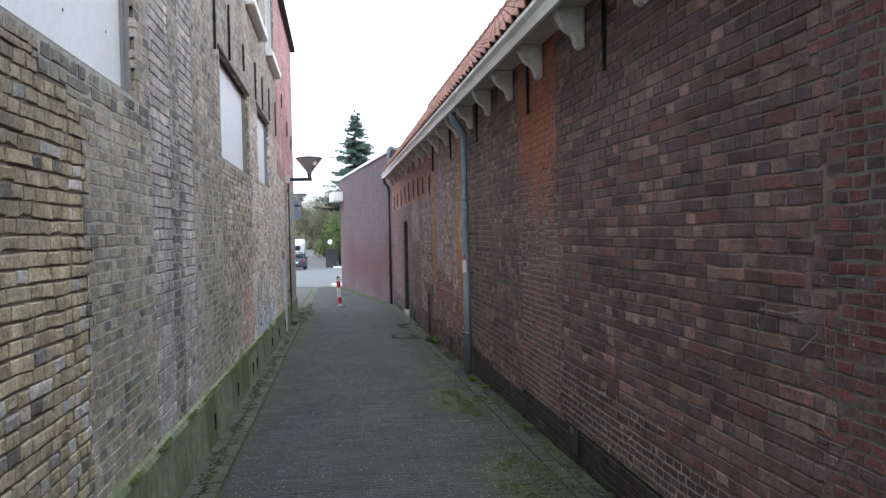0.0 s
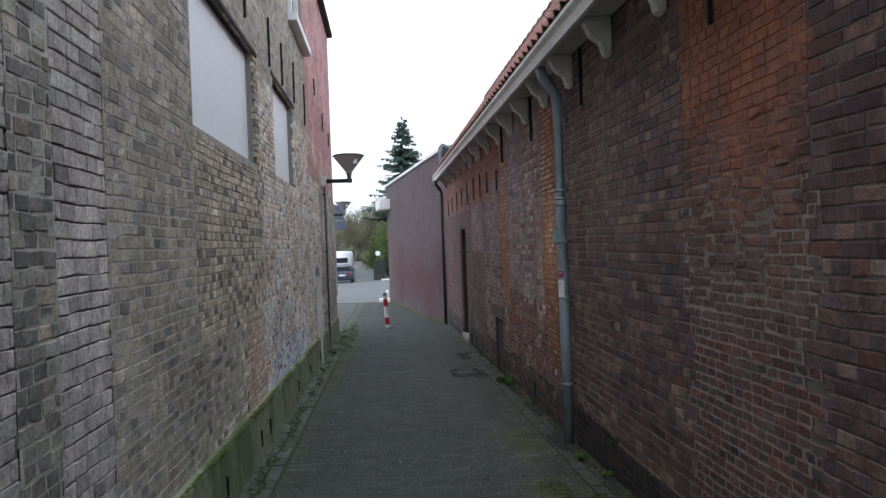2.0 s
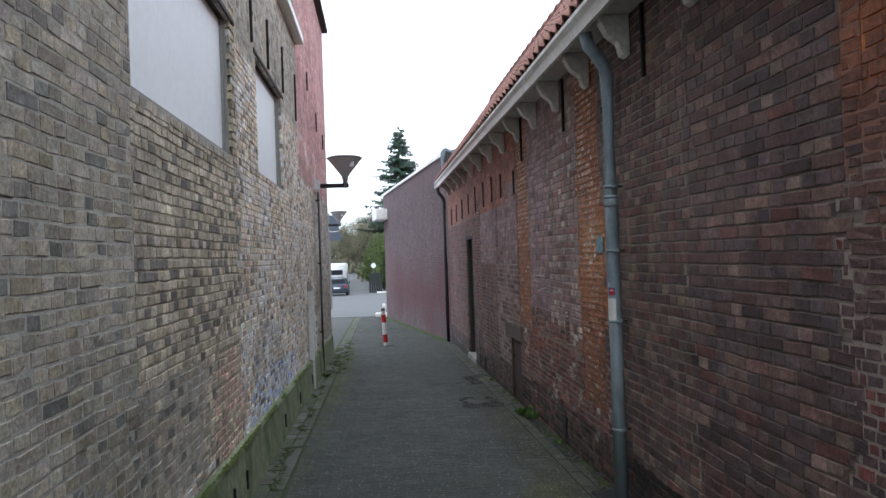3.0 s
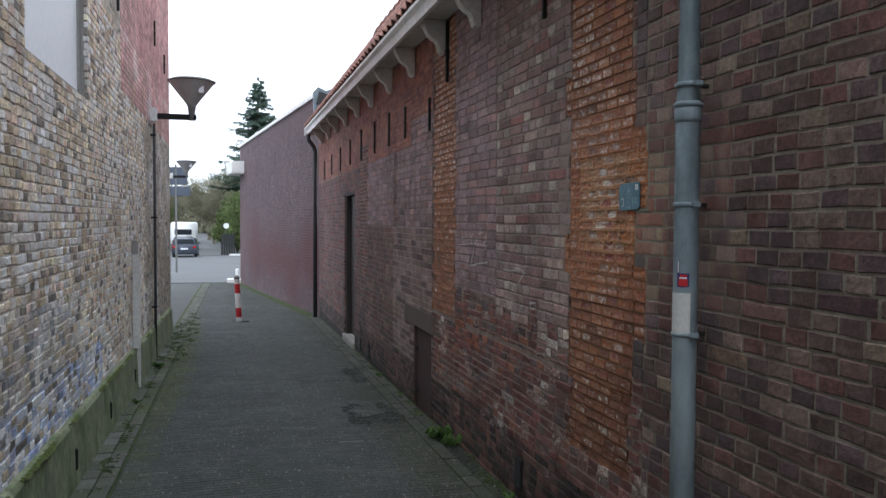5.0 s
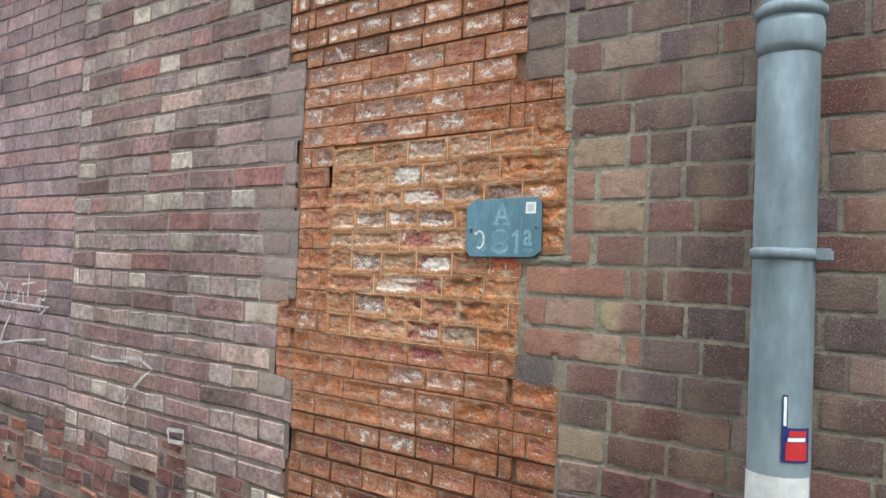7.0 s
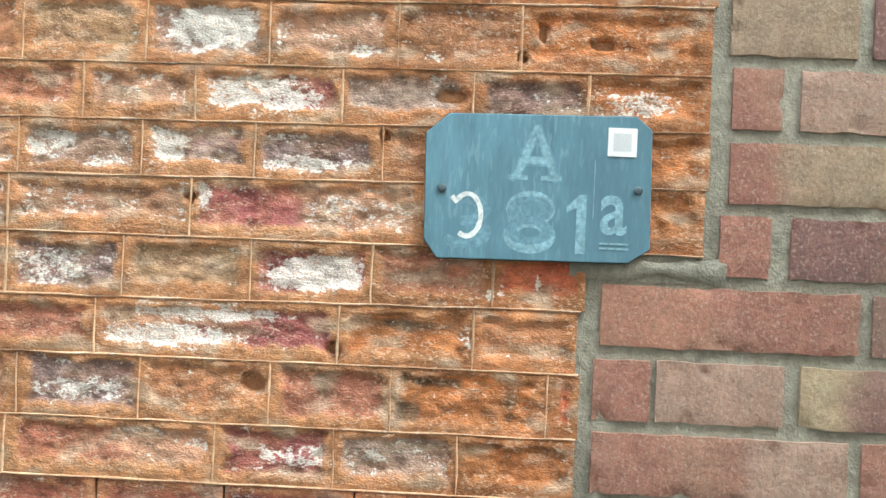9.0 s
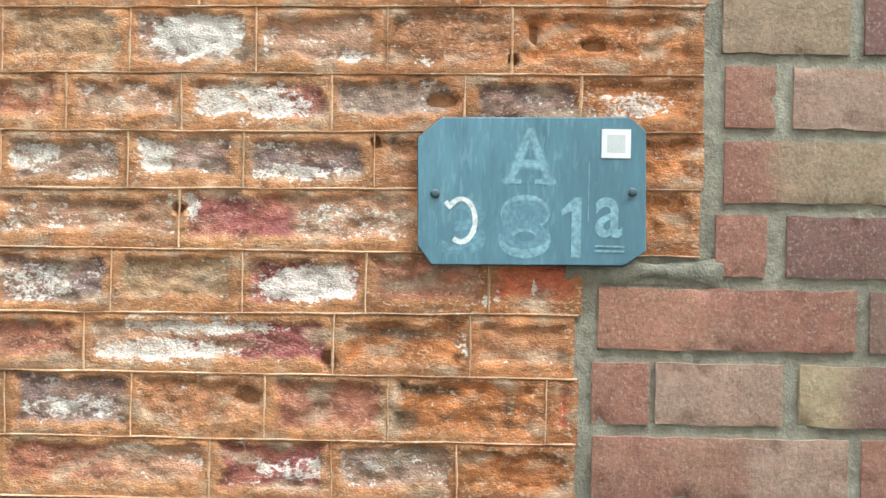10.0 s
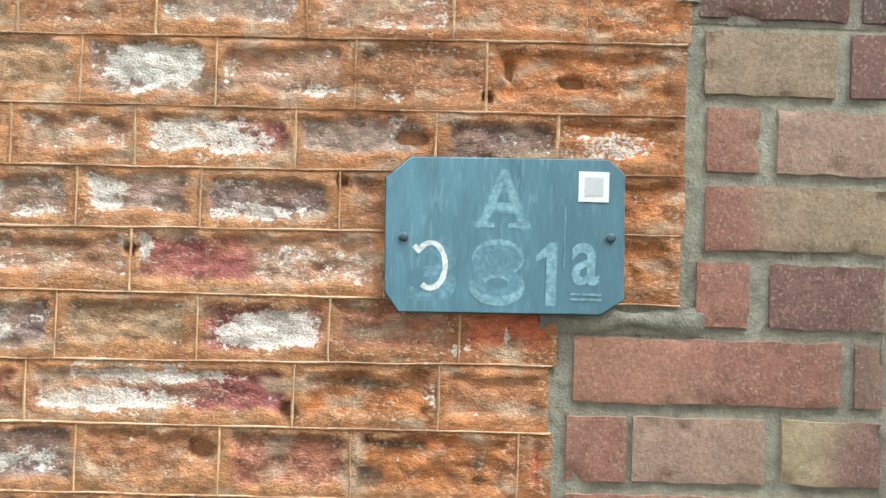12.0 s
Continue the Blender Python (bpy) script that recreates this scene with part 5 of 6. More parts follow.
part("digit", prism([(10.0225, 1.746), (10.0145, 1.746), (10.0145, 1.795), (10.020, 1.795), (10.0305, 1.785), (10.0305, 1.780), (10.0225, 1.784)], FRONT - 0.0003, FRONT - 0.0001, "x"), WORN_BLUE, plate)
lettered("letter", "a", 10.003, 1.7625, 0.033, 0.022, WORN_BLUE, plate, 0.0002, 0.015)
for v in (1.7555, 1.7515):
    part("underline", box(FRONT - 0.0003, FRONT - 0.0002, 9.979, 10.003, v - 0.0008, v + 0.0008), WORN_BLUE, plate)


def stroke(points, width, material, parent, lift):
    bm = bmesh.new()
    pts = [Vector(p) for p in points]
    prev = None
    for i, p in enumerate(pts):
        d = (pts[min(i + 1, len(pts) - 1)] - pts[max(i - 1, 0)]).normalized()
        nn = Vector((-d.y, d.x)) * width * 0.5 * (1 + 0.25 * noise.noise(Vector((p.x * 300, p.y * 300, 0))))
        cur = [bm.verts.new((FRONT - lift, (p + nn).x, (p + nn).y)), bm.verts.new((FRONT - lift, (p - nn).x, (p - nn).y))]
        if prev:
            bm.faces.new((prev[0], cur[0], cur[1], prev[1]))
        prev = cur
    return part("worn_stroke", bm, material, parent, "bright rest of old white paint")


hook = [(10.1255, 1.7895)] + [(10.1125 - 0.0115 * math.sin(a), 1.7745 + 0.0175 * math.cos(a)) for a in np.linspace(-0.9, 3.7, 24)]
stroke(hook, 0.0042, WORN_WHITE, plate, 0.0004)
part("scratch", box(FRONT - 0.0003, FRONT - 0.0001, 10.0085, 10.0092, 1.775, 1.824), WORN_BLUE, plate)
tag = part("label_sticker", box(FRONT - 0.0006, FRONT, 9.9755, 9.9992, 1.8275, 1.851), STICKER, plate, "small square white sticker")
part("print", box(FRONT - 0.0008, FRONT - 0.0006, 9.980, 9.9947, 1.832, 1.8465), STICKER_GREY, tag)

# ---- door, hatch and vents in the east wall ----
door = thing("door_1", "narrow dark brown timber door deep in the brick wall", "door", kind="structure")
part("door_frame", box(EAST + 0.02, EAST + 0.13, 18.2, 18.29, -0.15, 2.12, 0.006), DARK_FRAME, door)
part("door_frame", box(EAST + 0.02, EAST + 0.13, 19.16, 19.25, -0.15, 2.12, 0.006), DARK_FRAME, door)
part("door_frame", box(EAST + 0.0, EAST + 0.13, 18.2, 19.25, 2.05, 2.14, 0.006), DARK_FRAME, door)
for k in range(7):
    part("plank", box(EAST + 0.09, EAST + 0.12, 18.29 + k * 0.1243, 18.29 + (k + 1) * 0.1243 - 0.004, -0.1, 2.05, 0.004), DOOR_PAINT, door)
part("door_handle", tube([(EAST + 0.085, 18.42, 0.95), (EAST + 0.04, 18.42, 0.95), (EAST + 0.04, 18.53, 0.95)], 0.009, 10), SCREW, door)
part("threshold", box(EAST - 0.035, EAST + 0.12, 18.15, 19.3, -0.32, -0.12, 0.012), FRAME_PAINT, door, "worn stone threshold")
hatch = thing("hatch", "low dark brown metal hatch at the foot of the wall", "hatch")
part("leaf", box(EAST + 0.02, EAST + 0.04, 13.67, 14.34, -0.14, 0.64, 0.004), HATCH_PAINT, hatch)
part("frame", box(EAST + 0.0, EAST + 0.045, 14.31, 14.36, -0.18, 0.66, 0.004), HATCH_PAINT, hatch)
part("frame", box(EAST + 0.0, EAST + 0.045, 13.65, 13.69, -0.18, 0.66, 0.004), HATCH_PAINT, hatch)
part("hinge", box(EAST + 0.005, EAST + 0.02, 14.24, 14.32, 0.42, 0.46, 0.003), IRON, hatch)
part("hinge", box(EAST + 0.005, EAST + 0.02, 14.24, 14.32, 0.02, 0.06, 0.003), IRON, hatch)
lin = thing("lintel", "smooth grey-brown rendered lintel above the hatch", "lintel", kind="structure")
part("render", box(EAST - 0.008, EAST + 0.02, 13.55, 14.75, 0.66, 0.84, 0.006), surface("brown_render", (0.12, 0.095, 0.085), 0.9, vary=0.2), lin)
for y, z in ((11.35, 0.02), (5.2, 0.16), (16.9, -0.12), (17.6, -0.14)):
    v = thing("air_brick", "small dark ventilation grating at the wall foot", "vent", group="wall vents")
    part("frame", box(EAST - 0.012, EAST + 0.012, y, y + 0.13, z, z + 0.19, 0.004), IRON, v)
    for k in range(3):
        part("bar", box(EAST - 0.018, EAST - 0.01, y + 0.025 + k * 0.035, y + 0.04 + k * 0.035, z + 0.01, z + 0.18), ZINC_DARK, v)

# chalk scribbles
scrib = thing("chalk_marks", "pale chalk scribbles on dark purple bricks", "graffiti")


def chalk(points, w=0.006, material=CHALK):
    bm = bmesh.new()
    prev = None
    for i, (u, v) in enumerate(points):
        q = points[min(i + 1, len(points) - 1)]
        p = points[max(i - 1, 0)]
        d = Vector((q[0] - p[0], q[1] - p[1])).normalized()
        nn = Vector((-d.y, d.x)) * w * 0.5
        cur = [bm.verts.new((EAST - 0.0085, u + nn.x, v + nn.y)), bm.verts.new((EAST - 0.0085, u - nn.x, v - nn.y))]
        if prev:
            bm.faces.new((prev[0], cur[0], cur[1], prev[1]))
        prev = cur
    part("stroke", bm, material, scrib)


chalk([(12.672, 1.613), (12.657, 1.514)], 0.008)
chalk([(12.661, 1.551), (12.622, 1.562), (12.610, 1.526), (12.653, 1.514)], 0.008)
chalk([(12.586, 1.602), (12.573, 1.518)], 0.008)
chalk([(12.526, 1.584), (12.516, 1.526)], 0.008)
chalk([(12.474, 1.592), (12.426, 1.561), (12.395, 1.595), (12.436, 1.501)], 0.008)
chalk([(12.364, 1.557), (12.351, 1.521), (12.305, 1.527), (12.299, 1.566)], 0.008)
chalk([(12.260, 1.561), (12.253, 1.520)], 0.008)
chalk([(12.213, 1.633), (12.217, 1.544)], 0.009)
chalk([(12.273, 1.589), (12.154, 1.601)], 0.007)
chalk([(12.127, 1.567), (12.062, 1.575), (12.082, 1.538), (12.130, 1.539), (12.106, 1.483), (12.067, 1.508)], 0.008)
chalk([(12.825, 1.492), (12.438, 1.516), (12.041, 1.514)], 0.006)
chalk([(12.546, 1.474), (12.496, 1.404)], 0.007)
chalk([(12.358, 1.468), (12.409, 1.410), (12.447, 1.338)], 0.01)
chalk([(12.461, 1.346), (12.289, 1.373), (12.050, 1.396)], 0.008)
chalk([(12.649, 1.307), (12.626, 1.268)], 0.007)
chalk([(12.354, 1.303), (12.337, 1.269)], 0.008)
chalk([(11.714, 1.370), (11.614, 1.366), (11.475, 1.377)], 0.008)
chalk([(11.521, 1.386), (11.409, 1.391), (11.338, 1.366), (11.393, 1.334), (11.441, 1.297)], 0.011)
chalk([(11.466, 1.268), (11.497, 1.232)], 0.007)
chalk([(11.236, 1.200), (11.152, 1.206), (11.155, 1.172), (11.227, 1.166), (11.236, 1.200)], 0.012)
chalk([(2.796, 1.448), (2.825, 1.392), (2.771, 1.336)], 0.006, WORN_CHALK)
chalk([(2.796, 1.448), (2.615, 1.446), (2.464, 1.472)], 0.007, WORN_CHALK)
chalk([(2.591, 1.449), (2.498, 1.429), (2.420, 1.395), (2.523, 1.322)], 0.007, WORN_CHALK)
chalk([(2.457, 1.476), (2.521, 1.440), (2.586, 1.449)], 0.005, WORN_CHALK)
chalk([(3.495, 1.391), (3.489, 1.318)], 0.006, WORN_CHALK)


# ---- street lamps ----
def street_lamp(at, arm, size, label):
    lamp = thing("street_lamp", label, "street lamp", at, group="street lamps")
    part("wall_box", box(-0.02, 0.09, -0.06, 0.06, -0.08, 0.10, 0.01), WHITE_PLASTIC, lamp, "white junction box")
    part("arm", box(0.09, arm + 0.06, -0.035, 0.035, -0.045, 0.03, 0.008), IRON, lamp)
    part("neck", tube([(arm, 0, -0.05), (arm, 0, 0.06), (arm, 0, 0.10), (arm, 0, 0.15)], [0.04, 0.045, 0.05, 0.06], 18), LAMP_GREY, lamp, smooth=True)
    s = part("shade", tube([(arm, 0, 0.13), (arm, 0, 0.17), (arm, 0, 0.20), (arm, 0, 0.46)], [0.05, 0.075, 0.095, size], 32), LAMP_GLASS, lamp, "grey cone-shaped lamp glass", smooth=False)
    part("cap", tube([(arm, 0, 0.46), (arm, 0, 0.475), (arm, 0, 0.50), (arm, 0, 0.52)], [size + 0.012, size + 0.016, size - 0.04, size * 0.3], 32), LAMP_GREY, lamp, smooth=True)
    part("sticker", box(arm + size * 0.32, arm + size * 0.55, -size * 0.64, -size * 0.6, 0.30, 0.40, 0.004), STICKER, s)
    return lamp


lampA = street_lamp((WEST, 18.0, 3.06), 0.53, 0.30, "grey cone street lamp on a black wall arm")
lampB = street_lamp((-1.95, 33.0, 3.02), 0.5, 0.31, "grey cone street lamp on a black pole arm")
part("pole", tube([(-0.05, 0, floor_z(33) - 3.02), (-0.05, 0, 0.3)], 0.05, 14), IRON, lampB)

# ---- bollard ----
BX, BY = 0.07, 22.3
bz = floor_z(BY)
bol = thing("bollard", "red and white striped street bollard", "bollard", (BX, BY, bz), group="")
bol.matrix_world = pose(BX, BY, bz, 0, -3.0, 0)
part("post", tube([(0, 0, -0.05), (0, 0, 0.84)], 0.05, 20), WHITE_PAINT, bol)
for z0, z1 in ((0.10, 0.28), (0.56, 0.74)):
    part("red_band", tube([(0, 0, z0), (0, 0, z1)], 0.0525, 20), RED_PAINT, bol, "red painted band")
part("cap", tube([(0, 0, 0.83), (0, 0, 0.87), (0, 0, 0.90)], [0.053, 0.05, 0.025], 20), LAMP_GREY, bol, smooth=True)
part("base_plate", box(-0.16, 0.18, -0.12, 0.12, -0.03, 0.022, 0.006), IRON, bol)
bol2 = thing("bollard", "short white bollard at the corner of the painted wall", "bollard", (0.12, 36.6, floor_z(36.6)))
part("post", tube([(0, 0, -0.05), (0, 0, 0.42)], 0.07, 16), WHITE_PAINT, bol2)
part("cap", tube([(0, 0, 0.42), (0, 0, 0.47)], [0.08, 0.05], 16), WHITE_PAINT, bol2)


# ---- cars and van ----
def car(at, paint, label, turn=0):
    c = thing("car", label, "car", at, group="parked cars", turn=turn)
    side = [(-2.05, 0.32), (-2.08, 0.62), (-2.0, 0.86), (-1.75, 0.98), (-1.45, 1.36), (-1.1, 1.44), (0.2, 1.43), (0.95, 0.98), (1.75, 0.86), (2.0, 0.62), (2.02, 0.32), (1.9, 0.24), (-1.95, 0.24)]
    body = prism(side, -0.86, 0.86, 'x')
    for v in body.verts:
        if v.co.z > 1.0:
            v.co.x *= 0.80
        elif v.co.z > 0.9:
            v.co.x *= 0.96
        v.co.y *= -1 if False else 1
    bmesh.ops.bevel(body, geom=list(body.edges), offset=0.05, segments=2, affect='EDGES')
    part("body", body, paint, c, smooth=True)
    rear = bmesh.new()
    vs = [rear.verts.new(p) for p in ((-0.70, -1.76, 1.02), (0.70, -1.76, 1.02), (0.60, -1.5, 1.33), (-0.60, -1.5, 1.33))]
    rear.faces.new(vs)
    r = bmesh.ops.solidify(rear, geom=list(rear.faces), thickness=0.03)
    part("rear_window", rear, CAR_GLASS, c)
    for s in (-1, 1):
        part("tail_light", box(s * 0.62, s * 0.82, -2.10, -1.98, 0.70, 0.86, 0.02), TAIL, c, "red tail light")
        sw = bmesh.new()
        sw.faces.new([sw.verts.new(p) for p in ((s * 0.80, -1.4, 1.02), (s * 0.80, 0.6, 1.02), (s * 0.71, 0.1, 1.36), (s * 0.71, -1.25, 1.36))])
        bmesh.ops.solidify(sw, geom=list(sw.faces), thickness=0.02)
        part("side_window", sw, CAR_GLASS, c)
        part("mirror", box(s * 0.86, s * 1.0, 0.55, 0.68, 0.95, 1.07, 0.02), paint, c)
        for y in (-1.3, 1.3):
            w = part("wheel", tube([(s * 0.68, y, 0.31), (s * 0.87, y, 0.31)], 0.31, 20), RUBBER, c)
            part("rim", tube([(s * 0.86, y, 0.31), (s * 0.885, y, 0.31)], 0.19, 16), SCREW, w)
    part("bumper", box(-0.82, 0.82, -2.13, -2.0, 0.30, 0.58, 0.04), paint, c)
    part("number_board", box(-0.26, 0.26, -2.15, -2.12, 0.60, 0.71, 0.005), STICKER, c, "pale registration board")
    return c


car((-3.5, 69.6, floor_z(69.6)), CAR_PAINT, "dark blue hatchback parked with its back to the alley")
car((-4.0, 76.0, floor_z(76)), CAR_GREY, "dark grey car parked behind the hatchback")
van = thing("caravan", "white caravan parked behind dark cars", "caravan", (-4.4, 84, floor_z(84)))
vb = prism([(-2.2, 0.5), (-2.3, 1.0), (-2.2, 2.35), (-1.9, 2.6), (2.0, 2.6), (2.3, 1.4), (2.2, 0.5)], -1.1, 1.1, 'x')
bmesh.ops.bevel(vb, geom=list(vb.edges), offset=0.1, segments=2, affect='EDGES')
part("body", vb, VAN_WHITE, van, smooth=True)
part("rear_window", box(-0.75, 0.75, -2.31, -2.24, 1.45, 1.95, 0.03), CAR_GLASS, van)
for s in (-1, 1):
    part("wheel", tube([(s * 0.8, 0, 0.31), (s * 1.05, 0, 0.31)], 0.31, 18), RUBBER, van)
sign = thing("road_sign", "backs of two grey-blue road signs on a post", "road sign", (-2.5, 44, floor_z(44)))
part("post", tube([(0, 0, 0), (0, 0, 4.85)], 0.045, 12), LAMP_GREY, sign)
part("sign_panel", box(-0.25, 0.5, -0.03, 0.0, 3.95, 4.75, 0.01), SIGN_BACK, sign)
part("sign_panel", box(-0.3, 0.62, -0.03, 0.0, 3.45, 3.88, 0.01), SIGN_BACK, sign)


# ---- trees and shrubs ----
def leaf_mesh(centres, size, spread=0.6):
    """Small bent leaves or sprays at the given centres."""
    v, f = [], []
    for c in centres:
        q = Euler((RNG.uniform(0, 6.3), RNG.uniform(0, 6.3), RNG.uniform(0, 6.3))).to_matrix()
        s = size * RNG.uniform(0.6, 1.4)
        i = len(v)
        v += [tuple(Vector(c) + q @ Vector(p) * s) for p in ((-1, 0, 0), (0, -spread, 0.15), (1, 0, 0), (0, spread, 0.15))]
        f += [(i, i + 1, i + 2), (i, i + 2, i + 3)]
    return v, f


def spruce(at, height, radius):
    t = thing("spruce_tree", "tall dark green spruce behind the painted wall", "tree", at)
    part("trunk", tube([(0, 0, 0), (0.02, 0, height * 0.5), (0, 0, height)], [0.22, 0.12, 0.015], 10), BARK, t)
    v, f = [], []
    limbs = bmesh.new()
    z, k = height * 0.40, 0
    while z < height * 0.97:
        frac = 1 - z / height
        reach = radius * (frac ** 0.95) * RNG.uniform(0.9, 1.08) + 0.12
        n = 7 if frac > 0.25 else 5
        for b in range(n):
            a = 2 * math.pi * (b / n) + k * 0.9 + RNG.normal(0, 0.35)
            L = reach * (RNG.uniform(0.45, 1.1))
            z0, z = z, z + RNG.normal(0, 0.3)
            pts = []
            for s in np.linspace(0, 1, 6):
                pts.append(Vector((math.cos(a) * L * s, math.sin(a) * L * s, z - 0.30 * L * s + 0.28 * L * s * s)))
            tube(pts, [0.03 * (1 - 0.8 * s) for s in np.linspace(0, 1, 6)], 4, limbs, caps=False)
            for s in np.linspace(0.12, 1.0, int(8 + L * 6)):
                p = Vector((math.cos(a) * L * s, math.sin(a) * L * s, z - 0.30 * L * s + 0.28 * L * s * s))
                w = 0.30 * L * (1.1 - s) * 0.6 + 0.08
                for side in (-1, 1):
                    q = p + Vector((-math.sin(a) * w * side * RNG.uniform(0.3, 1), math.cos(a) * w * side * RNG.uniform(0.3, 1), -RNG.uniform(0.0, 0.22)))
                    up = Vector((0, 0, 0.05))
                    i = len(v)
                    tip = q + Vector((math.cos(a), math.sin(a), -0.5)) * 0.2
                    v += [tuple(p + up * 0.4), tuple(p - up * 0.6), tuple(tip - up * 0.8), tuple(q + up * 0.3)]
                    f += [(i, i + 1, i + 2), (i, i + 2, i + 3)]
            z = z0
        z += height * 0.019 * (0.6 + frac)
        k += 1
    tagged(part("bough", limbs, BARK, t), kind="stuff")
    link_mesh("crown", v, f, NEEDLE, t, "drooping dark needled branches")


spruce((2.1, 75, -1.3), 14.9, 7.2)


def bare_tree(at, height, leafy, seed, label, twig=TWIG):
    rng = random.Random(seed)
    t = thing("tree", label, "tree", at, group="street trees")
    bm = bmesh.new()
    tips = []

    def grow(p, d, length, r, depth):
        pts, rad = [p], [r]
        for s in range(3):
            d = (d + Vector((rng.uniform(-.25, .25), rng.uniform(-.25, .25), rng.uniform(-.05, .2)))).normalized()
            p = p + d * length / 3
            pts.append(p)
            rad.append(r * (1 - 0.2 * (s + 1)))
        tube(pts, rad, 5 if depth > 1 else 4, bm, caps=False)
        if depth == 0:
            tips.extend(pts[1:])
            return
        for _ in range(4 if depth > 1 else 3):
            grow(pts[rng.choice((1, 2, 3))], (d + Vector((rng.uniform(-1, 1), rng.uniform(-1, 1), rng.uniform(-0.1, 0.7)))).normalized(), length * rng.uniform(0.55, 0.8), r * 0.5, depth - 1)

    grow(Vector((0, 0, 0)), Vector((0, 0, 1)), height * 0.42, height * 0.022, 4)
    part("trunk", bm, twig, t, "bare spreading limbs")
    if leafy:
        cs = [tip + Vector((rng.gauss(0, .25), rng.gauss(0, .25), rng.gauss(0, .25))) for tip in tips for _ in range(leafy)]
        v, f = leaf_mesh(cs, 0.075)
        link_mesh("crown", v, f, LEAF_PALE, t, "thin pale spring leaves")


bare_tree((-2.2, 104, -1.3), 10.5, 14, 3, "pale willow-like tree with thin spring leaves")
bare_tree((-6.5, 112, -1.3), 9.0, 12, 4, "pale spring tree at the end of the street")
bare_tree((1.5, 110, -1.3), 9.5, 12, 5, "pale spring tree beside the hedges")
bare_tree((-8.8, 96, -1.3), 9.0, 0, 8, "bare grey-brown street tree", BARK)
bare_tree((-3.5, 150, -1.3), 10.5, 12, 12, "pale spring tree far down the street")
bare_tree((8.6, 62, -1.2), 11.0, 0, 6, "bare winter tree behind the tiled roof", BARK)
bare_tree((12.0, 70, -1.2), 12.0, 0, 9, "bare winter tree behind the tiled roof", BARK)


def shrub(at, size, n, leaf, label, material):
    s = thing("shrub", label, "shrub", at, group="garden shrubs")
    bm = bmesh.new()
    cs = []
    for k in range(9):
        a, h = RNG.uniform(0, 6.3), RNG.uniform(0.5, 0.95)
        end = Vector((math.cos(a) * size[0] * RNG.uniform(0.2, 0.7), math.sin(a) * size[1] * RNG.uniform(0.2, 0.7), size[2] * h))
        tube([(0, 0, 0), tuple(end * 0.5 + Vector((0, 0, 0.1))), tuple(end)], [0.04, 0.025, 0.01], 5, bm, caps=False)
        r = RNG.uniform(0.3, 0.55)
        for _ in range(n // 9):
            d = Vector(RNG.normal(0, 1, 3)).normalized() * (RNG.uniform(0.3, 1) ** 0.5) * r
            cs.append((end.x + d.x * size[0], end.y + d.y * size[1], max(0.05, end.z * 0.85 + d.z * size[2] * 0.7)))
    part("stems", bm, BARK, s)
    v, f = leaf_mesh(cs, leaf)
    link_mesh("crown", v, f, material, s)


for x, y, sx, sz, m, lab in ((0.35, 76.2, 0.9, 2.6, LEAF, "dense green garden shrub beside the street"), (-0.3, 80, 1.1, 3.6, LEAF, "tall green garden shrub beside the street"), (-0.6, 85, 1.0, 2.4, LEAF, "green garden shrub beside the street"),
                             (-0.8, 91, 1.2, 2.2, LEAF, "clipped green hedge shrub beside the street"), (-1.2, 98, 1.3, 2.2, LEAF_PALE, "pale green hedge shrub beside the street"), (1.0, 82, 1.8, 5.2, LEAF, "tall evergreen shrub under the spruce"),
                             (-7.6, 92, 1.5, 2.6, LEAF, "dark green shrub beyond the caravan"), (-6.2, 118, 2.5, 3.0, LEAF_PALE, "pale hedge at the end of the street"), (-1.0, 122, 2.6, 3.4, LEAF, "green hedge at the end of the street"), (3.2, 100, 2.5, 5.0, LEAF_PALE, "tall pale spring shrub"), (0.6, 92, 1.6, 5.6, LEAF, "tall olive green shrub beside the street"), (2.2, 88, 2.0, 6.4, LEAF, "tall olive green shrub beside the street"), (-0.6, 104, 1.8, 5.0, LEAF_PALE, "tall pale spring shrub beside the street"), (-8.5, 104, 2.2, 4.5, LEAF, "dark evergreen shrub beyond the caravan")):
    shrub((x, y, floor_z(y)), (sx * 1.25, sx * 1.3, sz), 4200, 0.095, lab, m)
bare_tree((0.6, 98, -1.3), 11.5, 16, 21, "olive green spring tree behind the garden shrubs")
bare_tree((-3.2, 118, -1.3), 11.0, 14, 22, "pale spring tree with hanging twigs")
bare_tree((2.6, 90, -1.3), 10.5, 16, 23, "olive green spring tree behind the garden shrubs")
fence = thing("garden_fence", "dark slatted garden fence along the street", "fence")
for k in range(14):
    y = 72.2 + k * 0.28
    part("board", box(0.02, 0.05, y, y + 0.25, floor_z(y), floor_z(y) + 1.75, 0.006), FENCE, fence)
for k in range(5):
    part("board", box(-0.95 + k * 0.19, -0.78 + k * 0.19, 72.15, 72.19, floor_z(72), floor_z(72) + 1.7, 0.006), FENCE, fence)
for k in range(3):
    y = 72.2 + k * 1.9
    part("post", box(0.05, 0.14, y, y + 0.09, floor_z(y), floor_z(y) + 1.85, 0.008), FENCE, fence)
disc = thing("road_sign", "small round pale sign on a thin post", "road sign", (-0.55, 73.5, floor_z(73.5)))
part("post", tube([(0, 0, 0), (0, 0, 2.5)], 0.03, 10), LAMP_GREY, disc)
part("sign_panel", tube([(0, -0.03, 2.35), (0, -0.05, 2.35)], 0.22, 24), STICKER, disc)
